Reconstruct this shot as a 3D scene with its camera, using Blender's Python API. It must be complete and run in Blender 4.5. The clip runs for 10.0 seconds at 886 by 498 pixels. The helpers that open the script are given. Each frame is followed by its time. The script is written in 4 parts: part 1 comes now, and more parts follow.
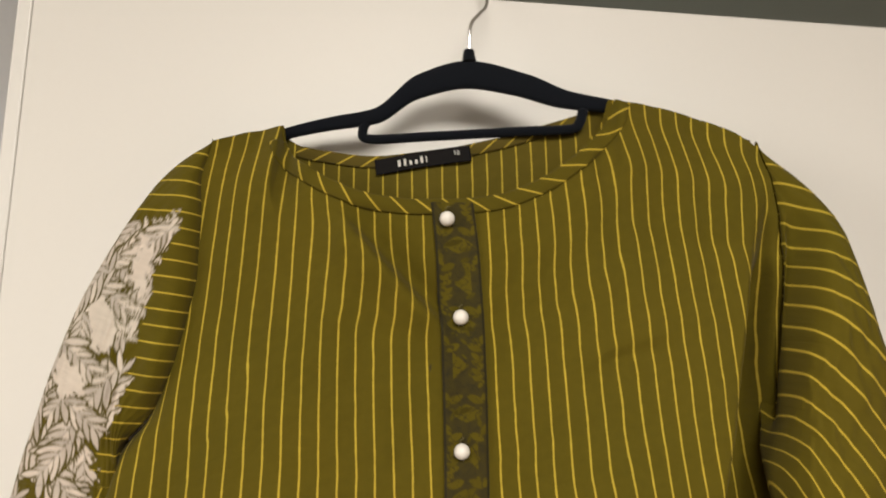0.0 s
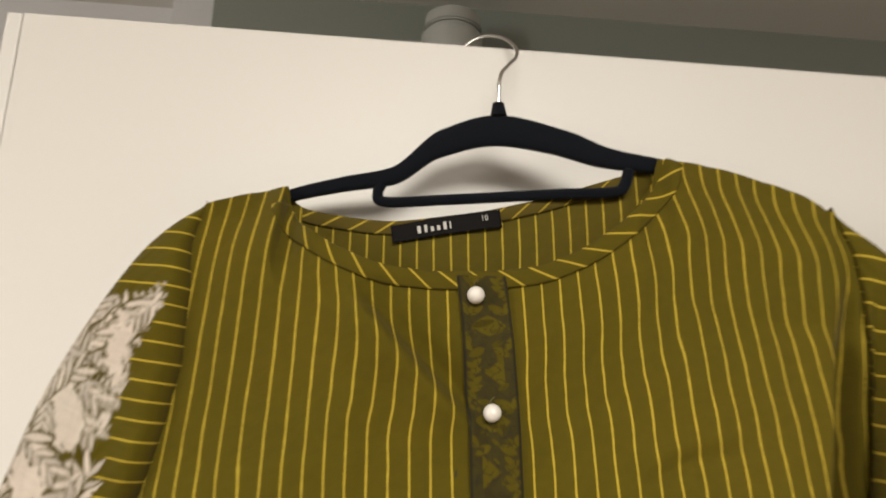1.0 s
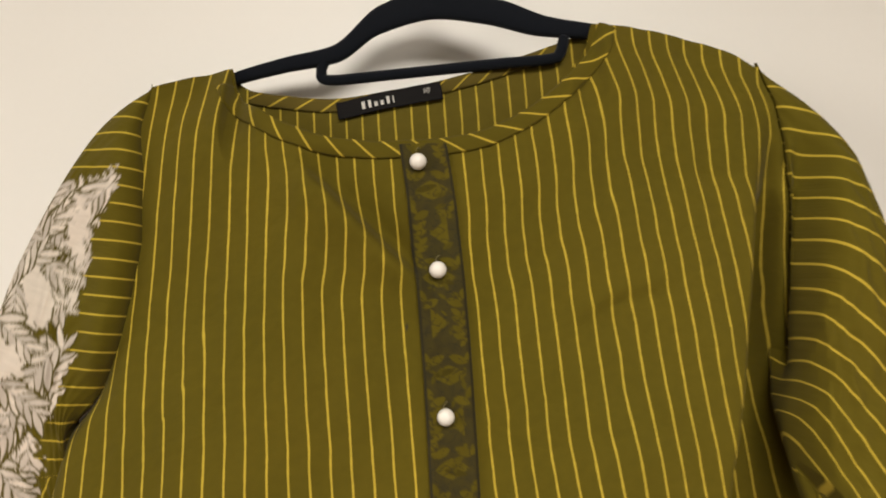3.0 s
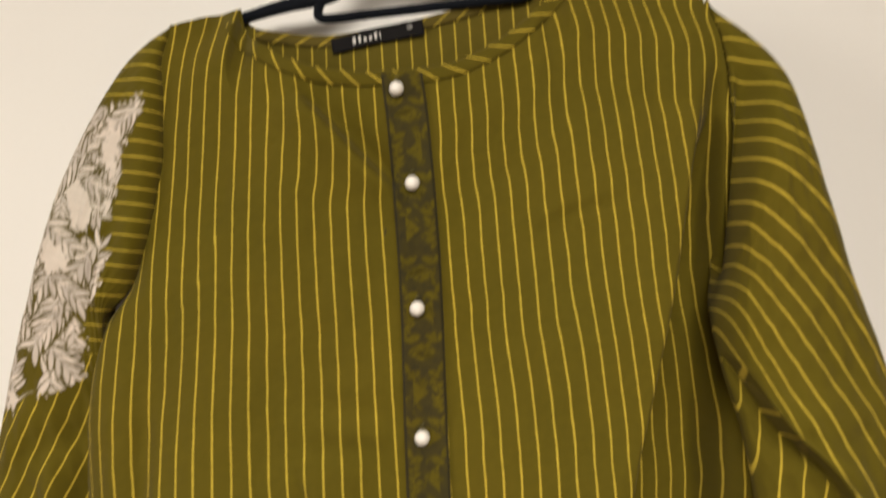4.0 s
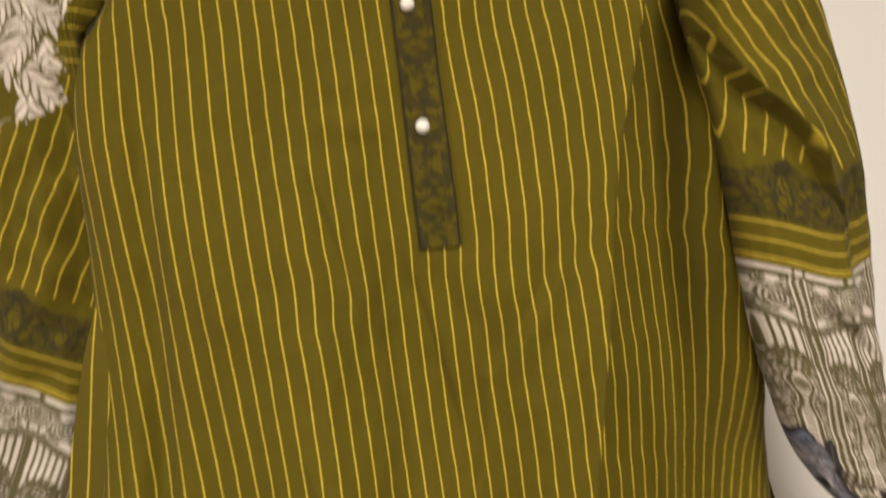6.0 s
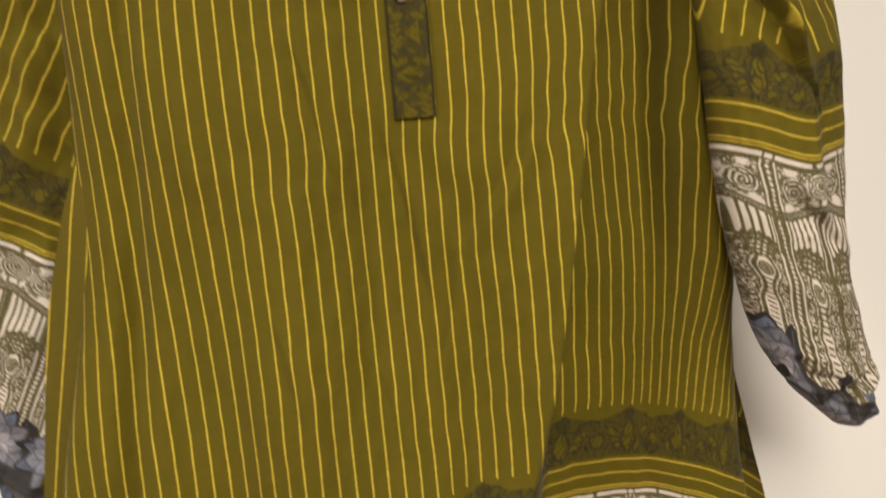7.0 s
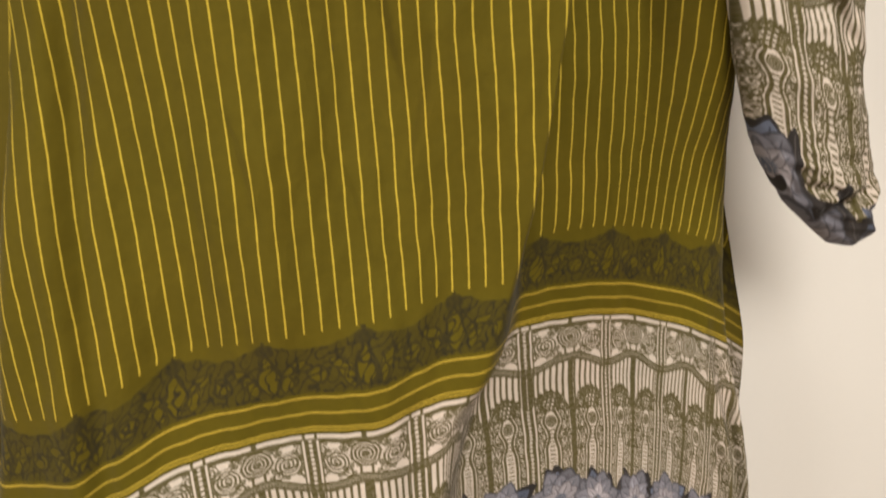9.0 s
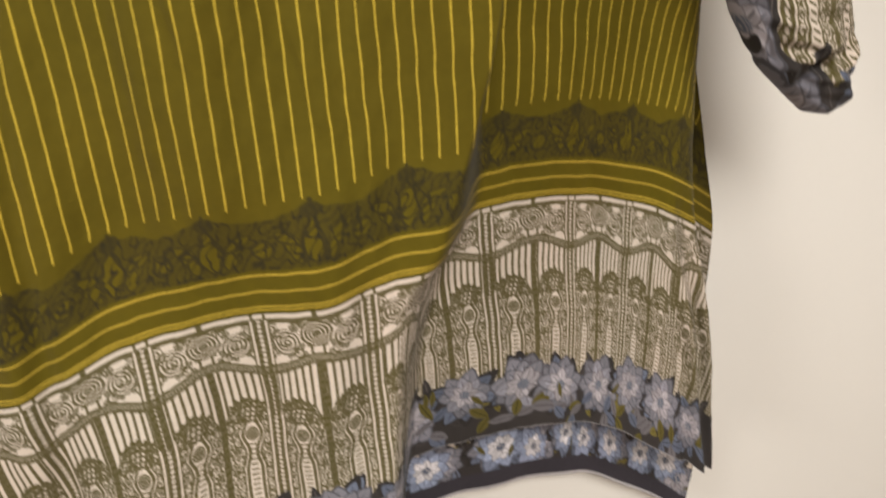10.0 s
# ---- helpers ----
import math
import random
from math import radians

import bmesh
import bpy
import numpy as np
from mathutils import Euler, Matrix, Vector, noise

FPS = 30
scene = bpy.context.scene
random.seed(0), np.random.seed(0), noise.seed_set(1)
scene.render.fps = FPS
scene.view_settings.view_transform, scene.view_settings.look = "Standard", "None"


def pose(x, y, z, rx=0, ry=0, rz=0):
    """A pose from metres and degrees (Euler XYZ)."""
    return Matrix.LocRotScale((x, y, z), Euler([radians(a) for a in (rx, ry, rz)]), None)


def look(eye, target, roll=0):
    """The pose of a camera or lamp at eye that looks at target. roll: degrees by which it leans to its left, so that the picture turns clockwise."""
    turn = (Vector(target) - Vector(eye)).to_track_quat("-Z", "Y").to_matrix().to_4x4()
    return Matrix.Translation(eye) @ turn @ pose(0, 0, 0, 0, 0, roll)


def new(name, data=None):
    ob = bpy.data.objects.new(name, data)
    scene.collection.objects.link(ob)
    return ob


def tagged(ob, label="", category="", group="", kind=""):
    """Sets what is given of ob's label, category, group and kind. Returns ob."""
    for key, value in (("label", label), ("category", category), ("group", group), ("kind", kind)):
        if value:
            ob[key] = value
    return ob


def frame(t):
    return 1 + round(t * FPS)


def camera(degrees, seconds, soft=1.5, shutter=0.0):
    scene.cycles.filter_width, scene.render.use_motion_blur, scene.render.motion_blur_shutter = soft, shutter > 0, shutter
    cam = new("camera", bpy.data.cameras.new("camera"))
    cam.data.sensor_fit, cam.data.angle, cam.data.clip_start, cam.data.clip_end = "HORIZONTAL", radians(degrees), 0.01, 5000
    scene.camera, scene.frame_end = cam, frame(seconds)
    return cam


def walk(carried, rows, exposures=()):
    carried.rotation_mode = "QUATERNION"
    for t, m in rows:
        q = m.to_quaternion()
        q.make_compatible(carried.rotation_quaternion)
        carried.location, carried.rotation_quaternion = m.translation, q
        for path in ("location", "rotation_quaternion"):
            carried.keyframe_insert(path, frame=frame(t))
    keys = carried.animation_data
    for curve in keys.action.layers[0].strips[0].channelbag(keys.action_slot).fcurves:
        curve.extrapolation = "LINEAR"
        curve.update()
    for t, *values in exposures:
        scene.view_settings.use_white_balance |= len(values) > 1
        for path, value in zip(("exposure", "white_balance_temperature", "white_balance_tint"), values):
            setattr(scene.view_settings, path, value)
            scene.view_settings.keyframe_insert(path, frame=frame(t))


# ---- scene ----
cam = camera(62.8, 10.0, soft=1.9, shutter=0.8)
PATH = [
    (0, (-0.04, -0.023, 1.72), (0.102, 1.956, 1.97), 2.2),
    (0.5, (-0.07, -0.006, 1.734), (0.152, 1.961, 2.024), 3.3),
    (0.8, (-0.071, 0.017, 1.743), (0.125, 1.974, 2.108), 2.8),
    (1, (-0.048, 0.052, 1.742), (0.064, 2.005, 2.155), 2.7),
    (1.5, (-0.026, 0.1, 1.695), (0.004, 2.05, 2.137), 2.9),
    (2, (-0.014, 0.089, 1.687), (-0.006, 2.052, 2.072), 2.6),
    (2.2, (-0.031, 0.077, 1.685), (0.043, 2.043, 2.047), 1.8),
    (3.3, (-0.019, 0.008, 1.715), (0.161, 1.995, 1.858), -0.6),
    (3.5, (-0.004, -0.011, 1.705), (0.138, 1.978, 1.856), -0.6),
    (4, (0.021, -0.044, 1.674), (0.074, 1.955, 1.724), 0.1),
    (4.5, (0.012, -0.039, 1.648), (0.028, 1.96, 1.606), -1.4),
    (5, (-0.04, -0.036, 1.613), (0.109, 1.958, 1.562), -4.5),
    (5.3, (-0.065, -0.044, 1.579), (0.171, 1.94, 1.49), -4.3),
    (5.5, (-0.059, -0.05, 1.561), (0.215, 1.928, 1.436), -4.2),
    (6, (-0.063, -0.067, 1.522), (0.267, 1.892, 1.285), -3.5),
    (6.2, (-0.063, -0.077, 1.517), (0.255, 1.872, 1.201), -3.3),
    (7.3, (-0.034, -0.09, 1.425), (0.276, 1.859, 1.102), -0.5),
    (7.5, (-0.033, -0.09, 1.421), (0.287, 1.853, 1.071), -0.3),
    (8, (-0.023, -0.093, 1.399), (0.292, 1.831, 0.951), -0.1),
    (8.5, (-0.026, -0.071, 1.374), (0.306, 1.83, 0.848), 0.4),
    (9, (-0.031, -0.056, 1.361), (0.315, 1.818, 0.755), 0.8),
    (9.5, (-0.027, -0.05, 1.335), (0.347, 1.783, 0.627), 0.9),
    (10, (-0.004, -0.043, 1.317), (0.374, 1.745, 0.503), 1.0),
]
walk(cam, [(t, look(eye, target, roll)) for t, eye, target, roll in PATH],
     exposures=[(0.0, -0.15, 6400, 9), (2.5, -0.13, 6420, 9), (5.0, -0.06, 6500, 10), (7.0, 0.04, 6480, 10), (8.5, 0.05, 6480, 10), (10.0, 0.0, 6220, 10)])

# ---- light: warm ceiling lamp of the room, behind and to one side of the camera ----
world = bpy.data.worlds.new("night")
world.use_nodes = True
world.node_tree.nodes["Background"].inputs[0].default_value = (0.02, 0.02, 0.025, 1)
world.node_tree.nodes["Background"].inputs[1].default_value = 0.3
scene.world = world
LAMP_AT = (0.12, -1.48, 2.540)
lamp_data = bpy.data.lights.new("ceiling_lamp_light", "AREA")
lamp_data.shape, lamp_data.size, lamp_data.energy, lamp_data.color = "DISK", 1.5, 102.0, (1.0, 0.925, 0.815)
lamp = new("ceiling_lamp_light", lamp_data)
lamp.matrix_world = pose(*LAMP_AT)
# added side light without a known source, so the fold's hollow falls dark
SIDE_AT = (-2.90, -1.25, 2.00)
side_data = bpy.data.lights.new("added_side_light", "AREA")
side_data.shape, side_data.size, side_data.energy, side_data.color = "DISK", 1.0, 36.0, (1.0, 0.925, 0.815)
side_lamp = new("added_side_light", side_data)
side_lamp.matrix_world = look(SIDE_AT, (0.1, 0.5, 1.5))


# ---- small tools ----
def interp(q, pts):
    """Smooth curve through (position, value) pairs."""
    pts = sorted(pts)
    xs = np.array([p[0] for p in pts], float)
    ys = np.array([p[1] for p in pts], float)
    q = np.asarray(q, float)
    m = np.diff(ys) / np.diff(xs)
    d = np.concatenate([m[:1], np.where(m[:-1] * m[1:] > 0, 2 * m[:-1] * m[1:] / (m[:-1] + m[1:] + 1e-12), 0), m[-1:]])
    h = np.clip(np.searchsorted(xs, q) - 1, 0, len(xs) - 2)
    w = xs[h + 1] - xs[h]
    f = np.clip((q - xs[h]) / w, 0, 1)
    return ((2 * f**3 - 3 * f**2 + 1) * ys[h] + (f**3 - 2 * f**2 + f) * w * d[h]
            + (-2 * f**3 + 3 * f**2) * ys[h + 1] + (f**3 - f**2) * w * d[h + 1])


def step(a, b, q):
    f = np.clip((q - a) / (b - a), 0, 1)
    return f * f * (3 - 2 * f)


def ripple(x, y, size, seed, n=7):
    """Soft random relief of about the given size, between -1 and 1."""
    rng = np.random.RandomState(seed)
    total = np.zeros(np.broadcast(x, y).shape)
    for _ in range(n):
        a, p, k = rng.uniform(0, 2 * np.pi), rng.uniform(0, 2 * np.pi), rng.uniform(0.6, 1.6) * 2 * np.pi / size
        total = total + np.sin(k * (np.cos(a) * x + np.sin(a) * y) + p)
    return total / n * 1.6


def part(name, bm, material, parent=None, label=""):
    """Links a bmesh as one mesh object under a thing or part."""
    me = bpy.data.meshes.new(name)
    bm.to_mesh(me)
    bm.free()
    me.materials.append(material)
    ob = new(name, me)
    ob.parent = parent
    if label:
        tagged(ob, label)
    return ob


def grid_part(name, P, material, parent=None, label="", uv=None, dye=None, wrap=False, thick=0.0006):
    """Links a grid of points (rows, columns, 3) as one smooth sheet with its cloth coordinates and dye."""
    R, C = P.shape[:2]
    idx = np.arange(R * C).reshape(R, C)
    if wrap:
        idx = np.concatenate([idx, idx[:, :1]], 1)
    quads = np.stack([idx[:-1, :-1], idx[1:, :-1], idx[1:, 1:], idx[:-1, 1:]], -1).reshape(-1, 4)
    me = bpy.data.meshes.new(name)
    me.vertices.add(R * C)
    me.vertices.foreach_set("co", P.reshape(-1).astype(np.float32))
    me.loops.add(quads.size)
    me.loops.foreach_set("vertex_index", quads.reshape(-1).astype(np.int32))
    me.polygons.add(len(quads))
    me.polygons.foreach_set("loop_start", np.arange(0, quads.size, 4, dtype=np.int32))
    me.update(calc_edges=True)
    me.polygons.foreach_set("use_smooth", np.ones(len(quads), dtype=bool))
    if uv is not None:
        at = me.attributes.new("cloth", "FLOAT_VECTOR", "POINT")
        at.data.foreach_set("vector", np.concatenate([uv, np.zeros((R, C, 1))], -1).reshape(-1).astype(np.float32))
    if dye is not None:
        at = me.attributes.new("dye", "FLOAT_COLOR", "POINT")
        at.data.foreach_set("color", dye.reshape(-1).astype(np.float32))
    me.materials.append(material)
    ob = new(name, me)
    ob.parent = parent
    if thick:
        m = ob.modifiers.new("cloth_thickness", "SOLIDIFY")
        m.thickness, m.offset = thick, 0
    if label:
        tagged(ob, label)
    return ob


def box(bm, lo, hi, bevel=0.0):
    made = bmesh.ops.create_cube(bm, size=1.0)["verts"]
    for v in made:
        v.co = Vector([(lo[i] + hi[i]) / 2 + v.co[i] * (hi[i] - lo[i]) for i in range(3)])
    if bevel:
        edges = list({e for v in made for e in v.link_edges})
        bmesh.ops.bevel(bm, geom=edges, offset=bevel, segments=2, affect="EDGES", profile=0.5)
    return bm


def tube(bm, pts, radius, sides=12, steps=8):
    """A round wire or bar along a smooth line through the points, with rounded ends."""
    pts = [Vector(p) for p in pts]
    line = []
    for n in range(len(pts) - 1):
        a, b = pts[n], pts[n + 1]
        ta = (b - pts[n - 1]) / 2 if n else b - a
        tb = (pts[n + 2] - a) / 2 if n + 2 < len(pts) else b - a
        for s in range(steps):
            f = s / steps
            line.append((2 * f**3 - 3 * f**2 + 1) * a + (f**3 - 2 * f**2 + f) * ta + (3 * f**2 - 2 * f**3) * b + (f**3 - f**2) * tb)
    line.append(pts[-1])
    up = Vector((0.1, 1, 0.05))
    rings = []
    for n, p in enumerate(line):
        d = (line[min(n + 1, len(line) - 1)] - line[max(n - 1, 0)]).normalized()
        e = d.cross(up).normalized()
        g = d.cross(e).normalized()
        up = -g if g.dot(up) < 0 else g
        rings.append([bm.verts.new(p + radius * (math.cos(2 * math.pi * q / sides) * e + math.sin(2 * math.pi * q / sides) * g)) for q in range(sides)])
    for A, B in zip(rings, rings[1:]):
        for q in range(sides):
            bm.faces.new((A[q], A[(q + 1) % sides], B[(q + 1) % sides], B[q]))
    bm.faces.new(rings[0][::-1])
    bm.faces.new(rings[-1])
    bmesh.ops.recalc_face_normals(bm, faces=bm.faces)
    for f in bm.faces:
        f.smooth = len(f.verts) == 4
    return bm


# ---- materials ----
def material(name):
    m = bpy.data.materials.new(name)
    m.use_nodes = True
    return m, m.node_tree, m.node_tree.nodes["Principled BSDF"]


def node(tree, kind, **inputs):
    n = tree.nodes.new(kind)
    for key, value in inputs.items():
        slot = n.inputs[int(key[1:])] if key[0] == "i" and key[1:].isdigit() else n.inputs[key]
        if isinstance(value, bpy.types.NodeSocket):
            tree.links.new(value, slot)
        else:
            slot.default_value = value
    return n


def calc(tree, op, a, b=0.0, c=0.0):
    n = tree.nodes.new("ShaderNodeMath")
    n.operation = op
    for slot, value in zip(n.inputs, (a, b, c)):
        if isinstance(value, bpy.types.NodeSocket):
            tree.links.new(value, slot)
        else:
            slot.default_value = value
    return n.outputs[0]


def blend(tree, factor, a, b, kind="MIX"):
    n = tree.nodes.new("ShaderNodeMix")
    n.data_type, n.blend_type = "RGBA", kind
    for slot, value in zip((n.inputs[0], n.inputs[6], n.inputs[7]), (factor, a, b)):
        if isinstance(value, bpy.types.NodeSocket):
            tree.links.new(value, slot)
        else:
            slot.default_value = value
    return n.outputs[2]


def plain(name, color, rough, metal=0.0, noise_size=40.0, vary=0.06, bump=0.05, depth=0.0005):
    """A surface with soft variation of tone at two scales and a fine relief."""
    m, tree, bsdf = material(name)
    co = node(tree, "ShaderNodeTexCoord").outputs["Object"]
    big = node(tree, "ShaderNodeTexNoise", Vector=co, Scale=noise_size * 0.08, Detail=3.0).outputs[0]
    fine = node(tree, "ShaderNodeTexNoise", Vector=co, Scale=noise_size * 8, Detail=4.0).outputs[0]
    tone = calc(tree, "MULTIPLY_ADD", calc(tree, "ADD", big, fine), vary, 1.0 - vary)
    hue = node(tree, "ShaderNodeCombineColor", i0=tone, i1=tone, i2=tone).outputs[0]
    tree.links.new(blend(tree, 1.0, (*color, 1), hue, "MULTIPLY"), bsdf.inputs["Base Color"])
    tree.links.new(calc(tree, "MULTIPLY_ADD", fine, 0.12, rough - 0.06), bsdf.inputs["Roughness"])
    bsdf.inputs["Metallic"].default_value = metal
    tree.links.new(node(tree, "ShaderNodeBump", Height=fine, Strength=bump, Distance=depth).outputs[0], bsdf.inputs["Normal"])
    return m


OLIVE = np.array([0.0948, 0.0740, 0.0040])
YELLOW = (0.50, 0.375, 0.04)
PITCH = 0.0122


def printed_cotton(name):
    """Plain-woven cotton: the dye of the print, thin yellow stripes along the grain, a fine weave and small creases."""
    m, tree, bsdf = material(name)
    cloth = node(tree, "ShaderNodeAttribute")
    cloth.attribute_name = "cloth"
    dye = node(tree, "ShaderNodeAttribute")
    dye.attribute_name = "dye"
    co = cloth.outputs["Vector"]
    sep = node(tree, "ShaderNodeSeparateXYZ", Vector=co)
    slow = node(tree, "ShaderNodeTexNoise", Vector=co, Scale=45.0, Detail=2.0).outputs[0]
    u = calc(tree, "MULTIPLY_ADD", calc(tree, "SUBTRACT", slow, 0.5), 0.0009, sep.outputs[0])
    near = calc(tree, "ABSOLUTE", calc(tree, "SUBTRACT", calc(tree, "FRACT", calc(tree, "DIVIDE", u, PITCH)), 0.5))
    patchy = node(tree, "ShaderNodeTexNoise", Vector=co, Scale=160.0, Detail=3.0).outputs[0]
    width = calc(tree, "MULTIPLY_ADD", patchy, 0.030, 0.037)
    line = calc(tree, "DIVIDE", calc(tree, "SUBTRACT", calc(tree, "ADD", width, 0.018), near), 0.036)
    n = tree.nodes.new("ShaderNodeClamp")
    tree.links.new(line, n.inputs[0])
    line = calc(tree, "MULTIPLY", calc(tree, "MULTIPLY", n.outputs[0], dye.outputs["Alpha"]), 0.92)
    base = blend(tree, line, dye.outputs["Color"], (*YELLOW, 1))
    cloud = node(tree, "ShaderNodeTexNoise", Vector=co, Scale=14.0, Detail=4.0).outputs[0]
    tone = calc(tree, "MULTIPLY_ADD", calc(tree, "ADD", cloud, patchy), 0.22, 0.78)
    hue = node(tree, "ShaderNodeCombineColor", i0=tone, i1=tone, i2=tone).outputs[0]
    base = blend(tree, 1.0, base, hue, "MULTIPLY")
    wash = node(tree, "ShaderNodeTexNoise", Vector=co, Scale=7.0, Detail=3.0).outputs[0]
    wash = calc(tree, "MULTIPLY_ADD", wash, 2.2, -0.6)
    base = blend(tree, wash, base, blend(tree, 1.0, base, (1.02, 0.965, 0.97, 1), "MULTIPLY"))
    tree.links.new(base, bsdf.inputs["Base Color"])
    bsdf.inputs["Roughness"].default_value = 0.85
    bsdf.inputs["Specular IOR Level"].default_value = 0.15
    bsdf.inputs["Sheen Weight"].default_value = 0.04
    bsdf.inputs["Sheen Roughness"].default_value = 0.5
    warp = node(tree, "ShaderNodeTexWave", Vector=co, Scale=900.0, Distortion=1.5)
    crease = node(tree, "ShaderNodeTexNoise", Vector=co, Scale=55.0, Detail=5.0, Roughness=0.6, Distortion=0.6).outputs[0]
    b1 = node(tree, "ShaderNodeBump", Height=crease, Strength=0.50, Distance=0.0025).outputs[0]
    b2 = node(tree, "ShaderNodeBump", Height=warp.outputs[1], Strength=0.15, Distance=0.0003, Normal=b1).outputs[0]
    tree.links.new(b2, bsdf.inputs["Normal"])
    return m


COTTON = printed_cotton("printed_olive_cotton")
DOOR = plain("white_lacquer", (0.80, 0.775, 0.74), 0.42, noise_size=20, vary=0.02, bump=0.04)
EDGE = plain("white_edge_band", (0.82, 0.80, 0.77), 0.38, noise_size=20, vary=0.02, bump=0.04)
# grey chosen for walls out of view, to weaken their bounced light
WALLS = plain("dimmed_room_wall", (0.40, 0.385, 0.365), 0.8, noise_size=15, vary=0.05, bump=0.3, depth=0.001)
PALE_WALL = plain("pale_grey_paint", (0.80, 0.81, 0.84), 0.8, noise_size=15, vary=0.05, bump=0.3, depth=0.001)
DARK_PANE = plain("grey_green_panel", (0.315, 0.345, 0.31), 0.35, noise_size=15, vary=0.05, bump=0.05)
CEILING = plain("ceiling_paint", (0.78, 0.77, 0.74), 0.85, noise_size=15, vary=0.04, bump=0.3, depth=0.001)
# floor is out of view; its brown is darkened to bounce less light
FLOOR = plain("oak_floor", (0.22, 0.15, 0.09), 0.45, noise_size=10, vary=0.2, bump=0.1)
VELVET = plain("black_velvet_flock", (0.006, 0.0075, 0.011), 0.95, noise_size=120, vary=0.3, bump=0.5)
VELVET.node_tree.nodes["Principled BSDF"].inputs["Sheen Weight"].default_value = 0.08
VELVET.node_tree.nodes["Principled BSDF"].inputs["Specular IOR Level"].default_value = 0.1
CHROME = plain("chromed_wire", (0.75, 0.74, 0.72), 0.2, metal=1.0, noise_size=60, vary=0.05, bump=0.02)
PEARL = plain("pearl", (0.86, 0.82, 0.76), 0.22, noise_size=80, vary=0.03, bump=0.02)
THREAD = plain("olive_thread", (0.12, 0.10, 0.03), 0.8, noise_size=200, vary=0.2)
SATIN = plain("black_woven_satin", (0.010, 0.009, 0.009), 0.75, noise_size=200, vary=0.2, bump=0.3)
SILVER_THREAD = plain("pale_woven_thread", (0.62, 0.60, 0.56), 0.7, noise_size=300, vary=0.15, bump=0.4)
FITTING = plain("white_plastic", (0.52, 0.53, 0.51), 0.4, noise_size=40, vary=0.03)


# ---- the print ----
WHITE = np.array([0.57, 0.51, 0.44])
BROWN = np.array([0.062, 0.052, 0.006])
SOOT = np.array([0.025, 0.0215, 0.010])
GOLD = np.array([0.45, 0.33, 0.04])
INK = np.array([0.030, 0.027, 0.026])
BLUE = np.array([0.20, 0.235, 0.33])
GREY = np.array([0.30, 0.285, 0.31])
PALE = np.array([0.56, 0.55, 0.58])
LEAF = np.array([0.115, 0.098, 0.026])


class Print:
    """Colours laid one over another on points with cloth coordinates u (across) and v (along)."""

    def __init__(self, u, v, ground=OLIVE):
        self.shape, self.u, self.v = u.shape, u.ravel(), v.ravel()
        self.rgb = np.tile(ground, (u.size, 1)).astype(float)
        self.stripes = np.ones(u.size)

    def lay(self, mask, colour, where=None):
        where = slice(None) if where is None else where
        mask = np.clip(mask, 0, 1)[:, None]
        self.rgb[where] = self.rgb[where] * (1 - mask) + np.asarray(colour) * mask
        self.stripes[where] = self.stripes[where] * (1 - mask[:, 0])

    def near(self, cu, cv, r):
        return np.nonzero((np.abs(self.u - cu) < r) & (np.abs(self.v - cv) < r))[0]

    def leaf(self, cu, cv, angle, length, width, colour, vein=None, soft=0.0005, ragged=0.0):
        """A pointed leaf or petal from its foot at (cu, cv)."""
        w = self.near(cu + math.cos(angle) * length / 2, cv + math.sin(angle) * length / 2, length * 0.75 + width)
        if len(w) == 0:
            return
        a, b = self.u[w] - cu, self.v[w] - cv
        p = (a * math.cos(angle) + b * math.sin(angle)) / length
        q = -a * math.sin(angle) + b * math.cos(angle)
        half = width * np.clip(4 * p * (1 - p), 0, 1) ** 0.8 * (1 + ragged * np.sin(p * 40))
        self.lay(np.where((p > 0) & (p < 1), (half - np.abs(q)) / soft + 0.5, 0), colour, w)
        if vein is not None:
            self.lay(np.where((p > 0.05) & (p < 0.85), (0.0006 - np.abs(q)) / soft + 0.5, 0) * 0.8, vein, w)

    def dye(self):
        return np.concatenate([self.rgb, self.stripes[:, None]], 1).reshape(*self.shape, 4)


def line(distance, half, soft=0.0005):
    return (half - np.abs(distance)) / soft + 0.5


